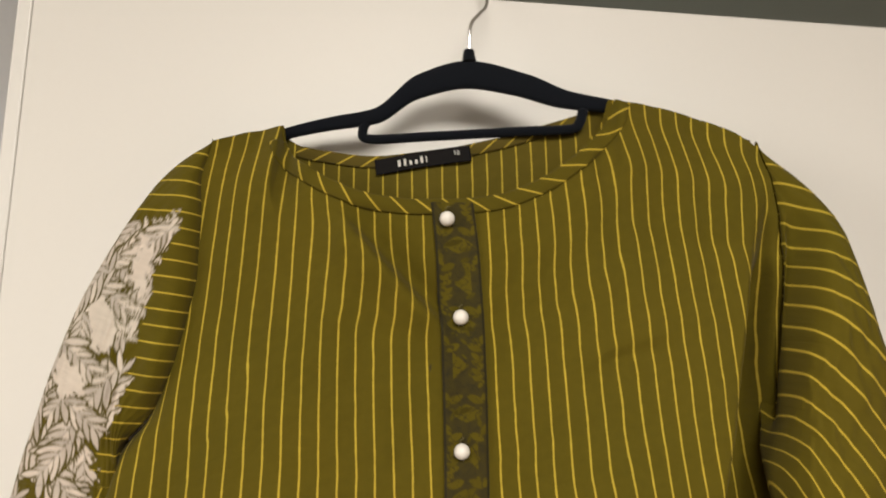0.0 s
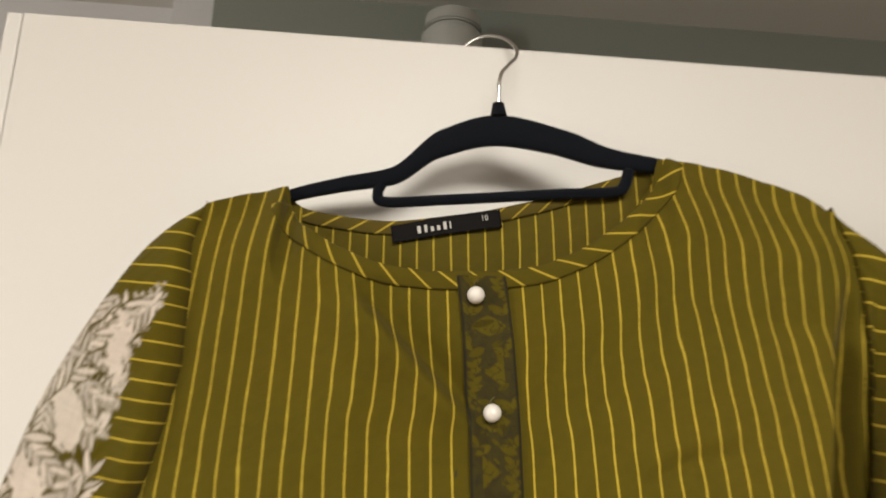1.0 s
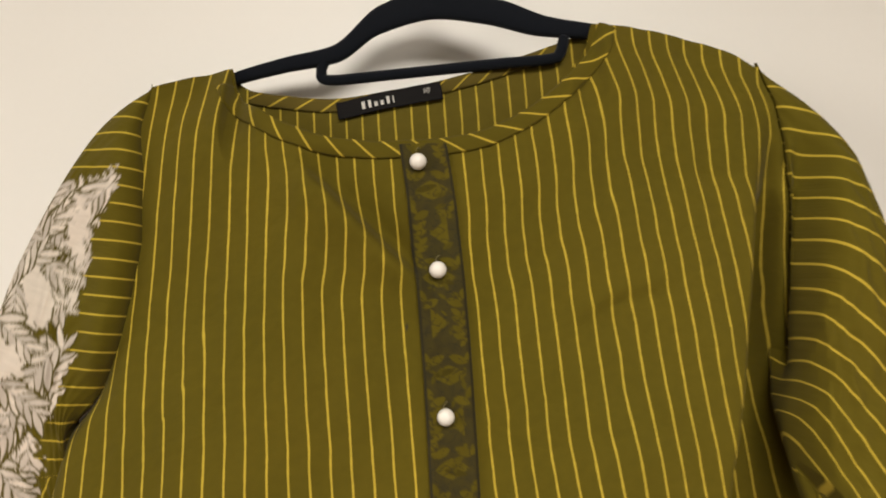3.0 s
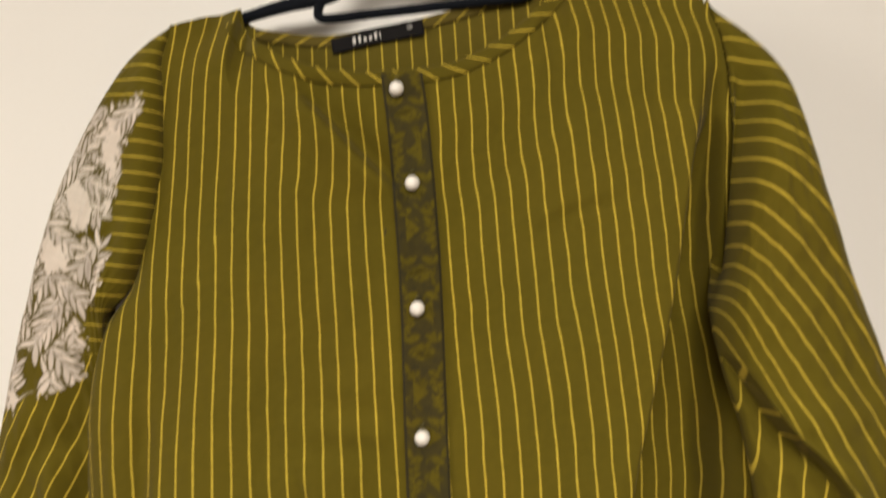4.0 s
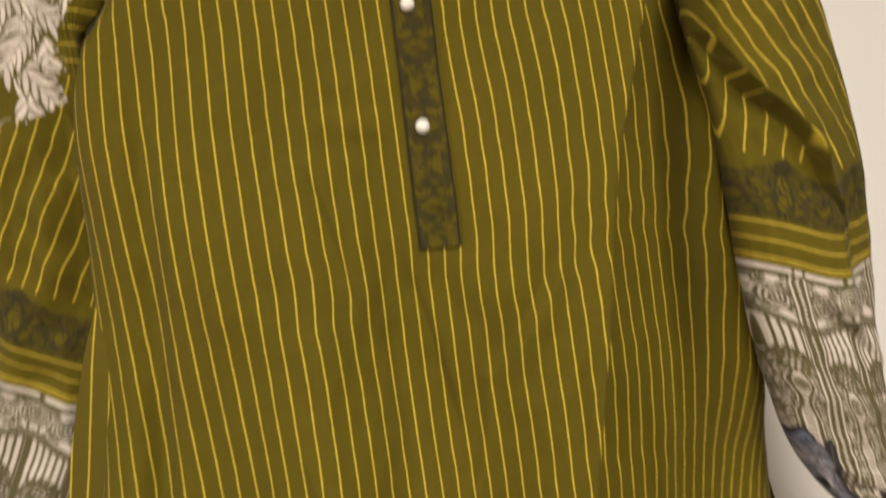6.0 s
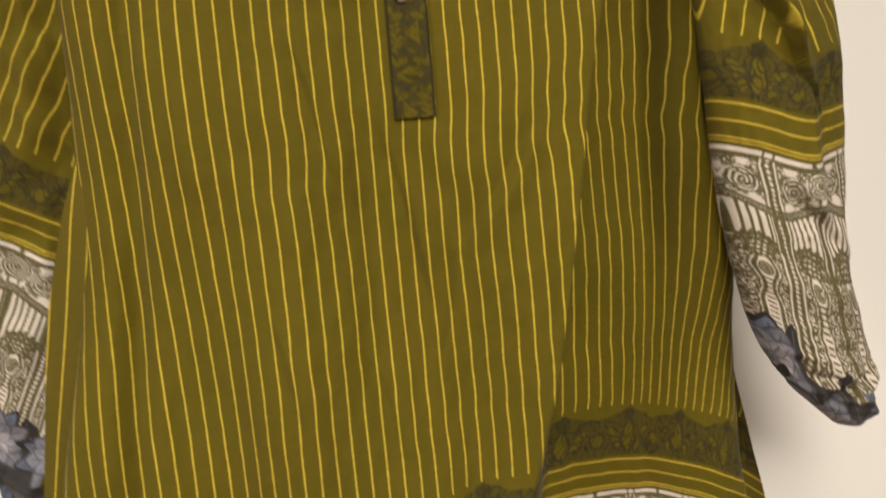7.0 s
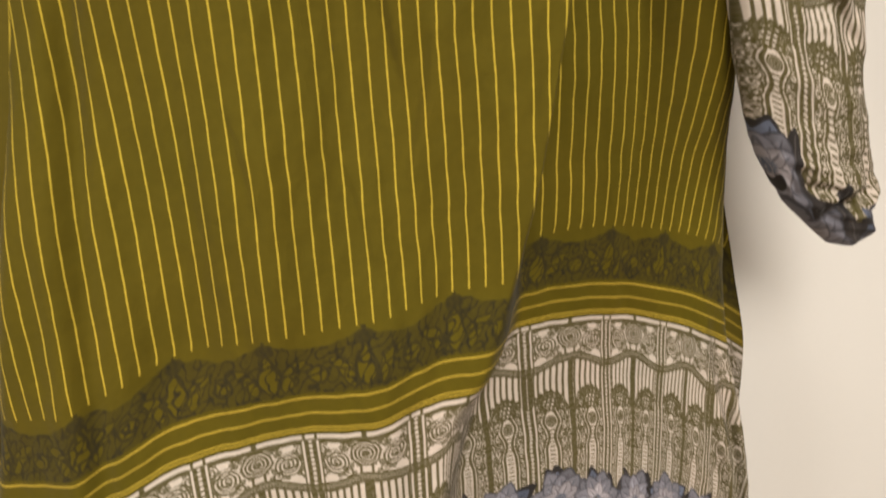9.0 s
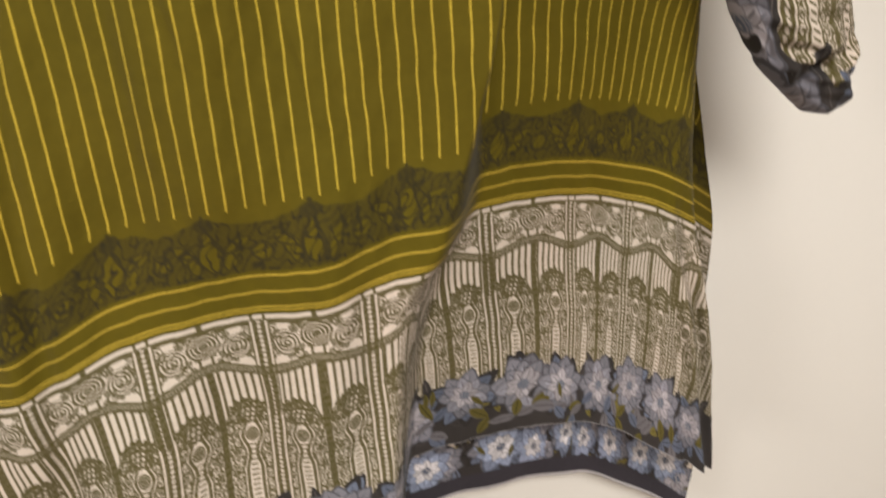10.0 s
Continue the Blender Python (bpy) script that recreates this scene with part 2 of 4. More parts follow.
def lace_border(pr, top, bottom, rng_seed):
    """Dusky band of ogee buds and leaves: dark drawing over the olive ground, height from top to bottom."""
    w = np.nonzero((pr.v < top + 0.006) & (pr.v > bottom - 0.001))[0]
    if len(w) == 0:
        return
    u, v = pr.u[w], pr.v[w]
    pr.stripes[w] = 0
    P = 0.0700
    H = top - bottom
    cell = np.floor(u / P)
    x = (u / P - cell - 0.5) * P
    y = v - bottom
    wob = 0.0012 * ripple(u, v, 0.012, rng_seed)
    ax = np.abs(x) + wob
    dark = np.zeros(len(w))
    edge = H * 0.93 + 0.004 * np.cos(2 * np.pi * x / P) + 0.0015 * ripple(u, v * 0, 0.02, rng_seed + 1)
    body = np.clip((edge - y) / 0.002 + 0.5, 0, 1) * np.clip(y / 0.001, 0, 1)
    dark = np.maximum(dark, body * 0.48)
    # bud with its pointed olive heart
    bud_half = 0.0085 * np.clip((y - 0.004) / 0.012, 0, 1) ** 0.6 * np.clip((0.040 - y) / 0.022, 0, 1) ** 0.7
    inside = np.clip((bud_half - ax) / 0.001 + 0.5, 0, 1)
    rim = np.clip(line(ax - bud_half, 0.0014, 0.001), 0, 1) * (y > 0.003) * (y < 0.041)
    dark = dark * (1 - inside * 0.95)
    dark = np.maximum(dark, rim * 0.9)
    for foot, lean, size in ((0.010, 0.9, 0.018), (0.020, 0.5, 0.020), (0.004, 1.3, 0.016)):
        p = (ax - 0.010) * math.cos(lean) + (y - foot) * math.sin(lean)
        q = -(ax - 0.010) * math.sin(lean) + (y - foot) * math.cos(lean)
        f = p / size
        half = 0.0042 * np.clip(4 * f * (1 - f), 0, 1) ** 0.8
        hole = np.where((f > 0) & (f < 1), np.clip((half - np.abs(q)) / 0.001 + 0.5, 0, 1), 0)
        ring = np.where((f > -0.05) & (f < 1.05), np.clip(line(np.abs(q) - half, 0.0009, 0.001), 0, 1), 0)
        dark = np.maximum(dark * (1 - hole * 0.8), ring * 0.85)
    r2 = np.hypot(P / 2 - ax, y - H * 0.36)
    dark = np.maximum(dark * (1 - np.clip((0.0060 - r2) / 0.001, 0, 1) * 0.8), np.clip(line(r2 - 0.0075, 0.0012, 0.001), 0, 1) * 0.9)
    crown = np.clip((0.006 - np.hypot(ax * 0.8, y - H * 0.94)) / 0.002 + 0.5, 0, 1)
    spike = np.clip((0.0016 - ax + (H * 1.14 - y) * 0.05) / 0.001, 0, 1) * (y > H * 0.9) * (y < H * 1.14)
    dark = np.maximum(dark, np.maximum(crown * 0.85, spike * 0.8))
    tracery = np.abs(ripple(u, v, 0.013, rng_seed + 5, 9))
    dark = np.maximum(dark, np.clip((0.20 - tracery) / 0.08, 0, 1) * body * 0.95)
    dark *= 0.90 + 0.14 * ripple(u, v, 0.006, rng_seed + 3)
    pr.lay(dark, SOOT, w)


def filigree(pr, P, top, low, seed):
    """White ground with brown drawing: panels of circles and scrolls, a beaded scallop, railings and arches."""
    w = np.nonzero((pr.v < top + 0.001) & (pr.v > low - 0.002))[0]
    if len(w) == 0:
        return
    u, v = pr.u[w], pr.v[w]
    pr.stripes[w] = 0
    y = top - v
    pr.lay(np.clip(y / 0.0005, 0, 1), WHITE, w)
    x = (u / P - np.floor(u / P) - 0.5) * P
    ax = np.abs(x)
    wob = 0.0004 * ripple(u, v, 0.009, seed)
    ink = np.zeros(len(w))

    def line(distance, half, soft=0.0005):
        return (half * 1.22 - np.abs(distance)) / soft + 0.5

    def add(m, s=1.0):
        np.maximum(ink, np.clip(m, 0, 1) * s, out=ink)

    # rail under the white fillet
    add(line(y - 0.0062, 0.0016))
    add(line(y + 0.0002, 0.0007))
    add(line(ax - 0.0006, 0.0012) * (y < 0.006))
    add(line(ax - P / 2 + 0.0045, 0.0009) * (y < 0.006))
    # scallop line
    sc = 0.0405 - 0.0050 * np.cos(np.pi * np.clip(x / (P / 2), -1, 1)) + wob
    above = (y > 0.007) & (y < sc)
    # concentric circles in the panel's middle
    r = np.hypot(ax * 0.90, y - 0.0185)
    for k, rad in enumerate((0.0022, 0.0048, 0.0074, 0.0101)):
        add(line(r - rad - wob, 0.00075) * above)
    add((0.0012 - r) / 0.0005 + 0.5)
    add(line(np.abs(ax - 0.0045) - 0.0003, 0.0006) * ((y > 0.027) & (y < sc)))
    add(line(y - 0.0285, 0.0006) * (ax < 0.008))
    # scrolls on both sides
    for cx, cy, size in ((0.0225, 0.0245, 0.0112), (0.0335, 0.0135, 0.0055), (0.0140, 0.0330, 0.0045), (0.0150, 0.0105, 0.0035), (0.0345, 0.0330, 0.0040)):
        dx, dy = ax - cx, y - cy
        r = np.hypot(dx, dy) + wob
        th = np.arctan2(dy, dx)
        turn = (r / 0.0030 + th / (2 * np.pi)) % 1.0
        add(line((turn - 0.5) * 0.0030, 0.0007) * (r < size) * above)
        for k in range(5):
            a = k * 1.256 + 0.4
            rr = np.hypot(dx - size * 1.05 * math.cos(a), dy - size * 1.05 * math.sin(a))
            add(line(rr - 0.0011, 0.0006) * above, 0.9)
    add(line(ax * 0.5 + y * 0.85 - 0.0345 + 0.002 * np.sin(ax * 400), 0.0006) * above * (ax > 0.02))
    add(line(ax * 0.5 - y * 0.85 + 0.0035 + 0.002 * np.sin(ax * 350), 0.0006) * above)
    # dotted pillar between the panels
    pil = P / 2 - ax
    pillar = (y > 0.006) & (y < 0.185)
    dots = np.hypot(pil, (y / 0.0042 - np.floor(y / 0.0042) - 0.5) * 0.0042)
    add(np.clip(line(pil, 0.0046), 0, 1) * pillar)
    keep = np.clip((0.0015 - dots) / 0.0005 + 0.5, 0, 1) * pillar
    ink *= 1 - keep
    gap = np.clip(line(pil - 0.0056, 0.0008), 0, 1) * pillar
    ink *= 1 - gap
    add(line(pil - 0.0070, 0.0006) * pillar)
    # beaded scallop
    for off, hw in ((0.0, 0.0009), (0.0062, 0.0010)):
        add(line(y - sc - off, hw))
    bead = np.hypot((u / 0.0046 - np.floor(u / 0.0046) - 0.5) * 0.0046, y - sc - 0.0034)
    add(line(bead - 0.0012, 0.0006) * 0.95)
    add(line(y - sc - 0.0034, 0.0022) * (bead > 0.0019), 0.75)
    # railings
    arch_x = ((u / (P / 2)) - np.floor(u / (P / 2)) - 0.5) * P / 2
    aa = np.abs(arch_x)
    arch = 0.0725 + 0.42 * aa + 0.030 * (aa / 0.0205) ** 6 + 0.0014 * np.cos(aa * 1200)
    rails = (y > sc + 0.0070) & (y < np.minimum(arch, 0.090))
    bar = np.abs(u / 0.0058 - np.floor(u / 0.0058) - 0.5) * 0.0058
    add(line(bar, 0.00095) * rails)
    add(line(ax, 0.0023) * (y > sc + 0.0070) * (y < 0.185))
    # arches with their filling
    inside = (y > arch) & (pil > 0.0066) & (ax > 0.003)
    add(line(y - arch, 0.0016) * (ax > 0.002) * (pil > 0.006))
    add(line(y - arch - 0.0042, 0.0009) * inside)
    add(line(y - arch - 0.0066, 0.0007) * inside)
    yy = y - 0.0815
    grid = np.minimum(np.abs((arch_x + yy * 0.25) / 0.0042 - np.floor((arch_x + yy * 0.25) / 0.0042) - 0.5),
                      np.abs((yy - aa * 0.3) / 0.0046 - np.floor((yy - aa * 0.3) / 0.0046) - 0.5)) * 0.0042
    add(line(grid, 0.00085) * inside * (yy < 0.014) * (aa < 0.0105))
    med = np.hypot(arch_x * 1.25, yy - 0.0235)
    for rad in (0.0017, 0.0036, 0.0056):
        add(line(med - rad - wob, 0.0007) * inside)
    add((0.0010 - med) / 0.0005 * inside)
    vase = 0.0026 + 0.0046 * np.exp(-((yy - 0.0235) / 0.009) ** 2) + 0.003 * step(0.040, 0.055, yy)
    add(line(aa - vase, 0.0011) * inside * (yy > 0.010))
    add(line(aa - vase - 0.0030 - wob, 0.0006) * inside * (yy > 0.006))
    for cx, cy, size in ((0.0145, 0.010, 0.0042), (0.0150, 0.0225, 0.0046), (0.0140, 0.0370, 0.0050), (0.0060, 0.0435, 0.0030), (0.0150, 0.0520, 0.0042)):
        r = np.hypot(aa - cx, yy - cy) + wob
        th = np.arctan2(yy - cy, aa - cx)
        turn = (r / 0.0026 + th / (2 * np.pi)) % 1.0
        add(line((turn - 0.5) * 0.0026, 0.00055) * (r < size) * inside)
    tile = 0.0072
    tx, ty = aa / tile, (yy + 0.002) / tile
    fx, fy = (tx - np.floor(tx) - 0.5) * tile, (ty - np.floor(ty) - 0.5) * tile
    r = np.hypot(fx, fy) + wob
    th = np.arctan2(fy, fx) + np.floor(ty) * 2.1
    turn = (r / 0.0030 + th / (2 * np.pi)) % 1.0
    add(line((turn - 0.5) * 0.0030, 0.00075) * (r < 0.0042) * inside * (aa > vase + 0.0036))
    add(line(r - 0.0040, 0.0005) * inside * (aa > vase + 0.0036), 0.9)
    add(line(aa - 0.0195, 0.0009) * inside * (yy > 0.012))
    rung = np.abs(yy / 0.0044 - np.floor(yy / 0.0044) - 0.5) * 0.0044
    add(line(rung, 0.0007) * inside * (aa < 0.0028) * (yy > 0.031))
    ink *= 0.93 + 0.07 * ripple(u, v, 0.004, seed + 2)
    pr.lay(ink, BROWN, w)


def flower(pr, cu, cv, size, petals, rng, light, mid):
    """Three rings of pointed petals, each with a dark outline and a vein, round a speckled heart."""
    turn = rng.uniform(0, 2 * math.pi)
    for ring_no, (scale, tone) in enumerate(((1.0, mid * 0.8), (0.80, mid), (0.55, light))):
        for k in range(petals):
            a = turn + 2 * math.pi * (k + 0.5 * ring_no) / petals + rng.uniform(-0.12, 0.12)
            shade = tone * rng.uniform(0.78, 1.2)
            reach = size * scale * rng.uniform(0.88, 1.08)
            pr.leaf(cu, cv, a, reach * 1.07, reach * 0.34, shade * 0.45, soft=0.0007)
            pr.leaf(cu, cv, a, reach, reach * 0.29, shade, soft=0.0007, ragged=0.06)
            pr.leaf(cu, cv, a + 0.10, reach * 0.75, reach * 0.10, shade * 1.35, soft=0.0009)
            pr.leaf(cu, cv, a, reach * 0.9, 0.0007, shade * 0.5, soft=0.0005)
    w = pr.near(cu, cv, size * 0.3)
    if len(w):
        r = np.hypot(pr.u[w] - cu, pr.v[w] - cv)
        pr.lay((size * 0.19 - r) / 0.001, BLUE * 0.45, w)
        dot = np.sin(pr.u[w] * 3600) * np.sin(pr.v[w] * 3600)
        pr.lay(((size * 0.17 - r) / 0.001 > 0) * (dot > 0.2) * 0.8, PALE * 0.6, w)


def floral_hem(pr, top, hem, left, right, seed, dark=0.0, facing=False):
    """Grey-blue flowers and dark leaves on a sooty ground, a lighter row of blooms, and a dark facing band along the hem."""
    rng = np.random.RandomState(seed)
    w = np.nonzero(pr.v < top + 0.03)[0]
    if len(w) == 0:
        return
    u, v = pr.u[w], pr.v[w]
    pr.stripes[w] = 0
    edge = top - 0.018 + 0.008 * ripple(u, v * 0, 0.03, seed)
    pr.lay((edge - v) / 0.001, INK * 1.3, w)
    n = max(2, int((right - left) / 0.012))
    for k in range(n):
        cu = left + (right - left) * (k + rng.uniform(0.1, 0.9)) / n
        pr.leaf(cu, top - 0.030 + rng.uniform(-0.010, 0.004), math.pi / 2 + rng.uniform(-0.8, 0.8), rng.uniform(0.022, 0.036), rng.uniform(0.004, 0.008), INK * rng.uniform(0.8, 1.6), vein=INK * 3)
    for k in range(n * 2):
        cu, cv = rng.uniform(left, right), rng.uniform(hem + 0.02, top - 0.02)
        tone = (LEAF * 1.3, BLUE * 0.5, INK, INK * 1.6)[rng.randint(4)]
        pr.leaf(cu, cv, rng.uniform(0, 2 * math.pi), rng.uniform(0.014, 0.028), rng.uniform(0.003, 0.006), tone, vein=tone * 0.5)
    n = max(2, int((right - left) / 0.056))
    for k in range(n):
        cu = left + (right - left) * (k + 0.5 + rng.uniform(-0.15, 0.15)) / n
        cv = top - 0.036 + rng.uniform(-0.012, 0.012)
        for m in range(5):
            tone = BLUE * rng.uniform(0.4, 0.75)
            a = rng.uniform(0, 2 * math.pi)
            pr.leaf(cu, cv, a, 0.040, 0.0085, INK, soft=0.0007)
            pr.leaf(cu, cv, a, rng.uniform(0.030, 0.038), 0.0070, tone, vein=BLUE * 0.25)
        flower(pr, cu, cv, rng.uniform(0.027, 0.034), rng.randint(6, 9), rng, GREY * (1.15 - dark), (GREY * 0.55 + BLUE * 0.25) * (1 - dark))
    for k in range(0 if facing else n * 2):
        cu = left + (right - left) * (k + rng.uniform(0, 1)) / (2 * n)
        cv = hem + rng.uniform(0.005, 0.035)
        for m in range(3):
            tone = (BLUE * 0.5, GREY * 0.45, LEAF * 0.9)[rng.randint(3)]
            pr.leaf(cu, cv, rng.uniform(0, 2 * math.pi), rng.uniform(0.018, 0.030), rng.uniform(0.004, 0.007), tone * (1 - dark), vein=tone * 0.4)
    for k in range(n if facing else 0):
        cu = left + (right - left) * (k + rng.uniform(0.2, 0.8)) / n
        cv = hem + 0.052 + rng.uniform(-0.014, 0.012)
        for m in range(4):
            pr.leaf(cu, cv, rng.uniform(0, 2 * math.pi), rng.uniform(0.024, 0.034), 0.006, BLUE * rng.uniform(0.8, 1.3), vein=BLUE * 0.5)
        flower(pr, cu, cv, rng.uniform(0.026, 0.034), rng.randint(6, 9), rng, PALE * 1.1, BLUE * 1.5)
    for k in range(n // 2):
        cu = rng.uniform(left, right)
        pr.leaf(cu, hem + rng.uniform(0.03, 0.06), rng.uniform(0.5, 2.6), 0.018, 0.0028, LEAF * 0.9, vein=LEAF * 0.5)
    if facing:
        pr.lay((hem + 0.026 - pr.v[w]) / 0.0008, np.array([0.040, 0.037, 0.046]), w)
        pr.lay(line(pr.v[w] - hem - 0.0022, 0.0014), PALE * 0.9, w)
        pr.lay(line(pr.v[w] - hem - 0.0046, 0.0005), INK, w)
    else:
        pr.lay(line(pr.v[w] - hem - 0.0004, 0.0006), PALE * 0.45, w)


def border(pr, seed, hem, left, right, dark=0.0, lace=0.050, facing=False, flowers=-0.193):
    """The whole border from the upper yellow line (v = 0) down to the hem."""
    w = np.nonzero(pr.v < lace + 0.006)[0]
    pr.stripes[w] = 0
    lace_border(pr, lace, 0.0035, seed)
    for at, half in ((0.0, 0.0008), (-0.0135, 0.0007), (-0.0262, 0.0007), (-0.0290, 0.0005)):
        pr.lay(line(pr.v - at, half), GOLD)
    filigree(pr, 0.0830, -0.0320, max(hem, -0.34), seed + 10)
    floral_hem(pr, flowers if not facing else -0.300, hem, left, right, seed + 20, dark, facing)


# ---- the room ----
def structure(name, lo, hi, mat, label, bevel=0.0, category=""):
    ob = part(name, box(bmesh.new(), lo, hi, bevel), mat)
    tagged(ob, label, category or name.split("_")[0], kind="structure")
    return ob


structure("floor", (-3.4, -3.4, -0.05), (2.6, 1.75, 0.0), FLOOR, "unseen brown wooden floor of the room, darkened to limit bounced light")
structure("ceiling", (-3.4, -3.4, 2.62), (2.6, 1.75, 2.70), CEILING, "white painted ceiling")
# unseen walls added to close the room and hold down the fill light
structure("wall_west", (-3.5, -3.5, 0), (-3.4, 1.75, 2.62), WALLS, "plain unseen wall closing the room, greyed to limit bounced light")
structure("wall_east", (2.6, -3.5, 0), (2.7, 1.75, 2.62), WALLS, "plain unseen wall closing the room, greyed to limit bounced light")
structure("wall_south", (-3.4, -3.5, 0), (2.6, -3.4, 2.62), WALLS, "plain unseen wall closing the room, greyed to limit bounced light")
structure("wall_north", (-3.4, 1.65, 0), (2.6, 1.75, 2.62), PALE_WALL, "pale grey wall behind the door")
# opaque dark panel stands in for a window pane; the dark is its colour
structure("wall_panel", (-0.497, 1.55, 0), (2.0, 1.648, 2.62), DARK_PANE, "dark grey-green panel standing in for a dark window behind the door", category="wall")
structure("trim", (-0.60, 1.59, 0), (-0.500, 1.648, 2.62), PALE_WALL, "white upright trim beside the dark panel", 0.003)

door = tagged(new("door_1"), "white lacquered door standing behind the tunic", "door", kind="structure")
part("door_leaf", box(bmesh.new(), (-0.359, 0.600, 0.02), (0.90, 0.622, 2.030), 0.0012), DOOR, door)
part("edge_strip", box(bmesh.new(), (-0.3725, 0.6005, 0.02), (-0.3602, 0.622, 2.030), 0.0015), EDGE, door, "narrow white edging strip")
part("back_frame", box(bmesh.new(), (-0.35, 0.6225, 0.02), (0.88, 0.640, 1.90), 0.002), DOOR, door)

# lamp on the ceiling that lights the room
ceiling_lamp = tagged(new("ceiling_lamp"), "round white ceiling lamp behind the camera", "lamp")
bm = bmesh.new()
bmesh.ops.create_cone(bm, cap_ends=True, segments=48, radius1=0.78, radius2=0.80, depth=0.06, matrix=pose(LAMP_AT[0], LAMP_AT[1], 2.585))
part("lamp_base", bm, FITTING, ceiling_lamp)

# unseen disc and arm, made up to carry the added side light
added_side_lamp = tagged(new("added_side_lamp"), "unseen round white lamp added at the left to light the tunic sideways", "lamp")
bm = bmesh.new()
bmesh.ops.create_cone(bm, cap_ends=True, segments=40, radius1=0.52, radius2=0.50, depth=0.05, matrix=look(SIDE_AT, (0.1, 0.5, 1.5)) @ pose(0, 0, 0.04))
part("lamp_base", bm, FITTING, added_side_lamp)
part("lamp_arm", tube(bmesh.new(), [(SIDE_AT[0] - 0.04, SIDE_AT[1] - 0.02, SIDE_AT[2]), (SIDE_AT[0] - 0.25, SIDE_AT[1] - 0.04, SIDE_AT[2]), (-3.4, SIDE_AT[1] - 0.05, SIDE_AT[2])], 0.02), FITTING, added_side_lamp)

# round fitting with its arm on the dark panel: a downlight's reflection made solid
fitting = tagged(new("reflected_downlight"), "round white fitting with a thin arm, built in place of a downlight's reflection", "fitting")
FX, FY, FZ = 0.032, 1.47, 2.503
for name, r1, r2, z0, z1 in (("cap", 0.062, 0.058, 0.012, 0.045), ("collar", 0.056, 0.056, 0.0, 0.012), ("body", 0.060, 0.066, -0.060, 0.0)):
    bm = bmesh.new()
    bmesh.ops.create_cone(bm, cap_ends=True, segments=40, radius1=r1, radius2=r2, depth=z1 - z0, matrix=pose(FX, FY, FZ + (z0 + z1) / 2))
    bmesh.ops.bevel(bm, geom=[e for e in bm.edges if len(e.link_faces) == 2 and abs(e.link_faces[0].normal.dot(e.link_faces[1].normal)) < 0.5], offset=0.004, segments=2, affect="EDGES")
    part(name, bm, FITTING, fitting)
part("arm", tube(bmesh.new(), [(FX - 0.05, FY + 0.02, FZ - 0.01), (FX - 0.15, FY + 0.03, FZ - 0.014), (FX - 0.27, FY + 0.05, FZ - 0.02)], 0.008), FITTING, fitting)
part("bracket", box(bmesh.new(), (FX - 0.03, FY + 0.04, FZ - 0.03), (FX + 0.03, 1.553, FZ + 0.02), 0.004), FITTING, fitting)

# ---- the hanger: one arm stands a little forward of the other ----
def hang_y(x):
    return 0.551 - 0.135 * (np.asarray(x, float) - 0.0165)


def nearer(pts):
    """Heights of points on the hanger's line, lower where the arm comes forward."""
    return [(x, 1.72 + (z - 1.72) * (1 + (float(hang_y(x)) - 0.551) * 1.45)) for x, z in pts]


hanger = tagged(new("clothes_hanger"), "black velvet clothes hanger with a chromed hook over the door", "hanger")
xs = np.linspace(-0.166, 0.190, 160)
UPPER = [(-0.205, 1.862), (-0.166, 1.868), (-0.135, 1.8835), (-0.095, 1.896), (-0.060, 1.905), (-0.025, 1.936), (0.016, 1.950), (0.066, 1.941), (0.098, 1.9290), (0.136, 1.9225), (0.205, 1.906)]
LOWER = [(-0.205, 1.850), (-0.166, 1.860), (-0.135, 1.8745), (-0.095, 1.885), (-0.056, 1.893), (-0.024, 1.915), (0.017, 1.9265), (0.054, 1.923), (0.092, 1.9145), (0.136, 1.9120), (0.205, 1.898)]
hi_z, lo_z = interp(xs, nearer(UPPER)), interp(xs, nearer(LOWER))
ang = np.linspace(0, 2 * np.pi, 20, endpoint=False)
prof_y = np.sign(np.cos(ang)) * np.abs(np.cos(ang)) ** 0.6 * 0.0042
prof_z = np.sign(np.sin(ang)) * np.abs(np.sin(ang)) ** 0.7
close = np.clip(np.minimum(xs + 0.166, 0.190 - xs) / 0.004, 0.05, 1) ** 0.5
P = np.stack([np.repeat(xs[:, None], 20, 1), hang_y(xs)[:, None] + prof_y[None] * close[:, None],
              ((hi_z + lo_z) / 2)[:, None] + prof_z[None] * ((hi_z - lo_z) / 2 * close)[:, None]], -1)
grid_part("shoulder_arm", P, VELVET, hanger, wrap=True, thick=0)
bar = nearer([(-0.064, 1.896), (-0.068, 1.886), (-0.062, 1.8795), (-0.02, 1.8835), (0.06, 1.8925), (0.099, 1.8965), (0.107, 1.902), (0.110, 1.914)])
part("trouser_bar", tube(bmesh.new(), [(x, float(hang_y(x)), z) for x, z in bar], 0.0040), VELVET, hanger)
bm = bmesh.new()
bmesh.ops.create_cone(bm, cap_ends=True, segments=24, radius1=0.0062, radius2=0.0042, depth=0.010, matrix=pose(0.0165, 0.55, 1.954, 0, -4, 0))
part("socket", bm, VELVET, hanger)
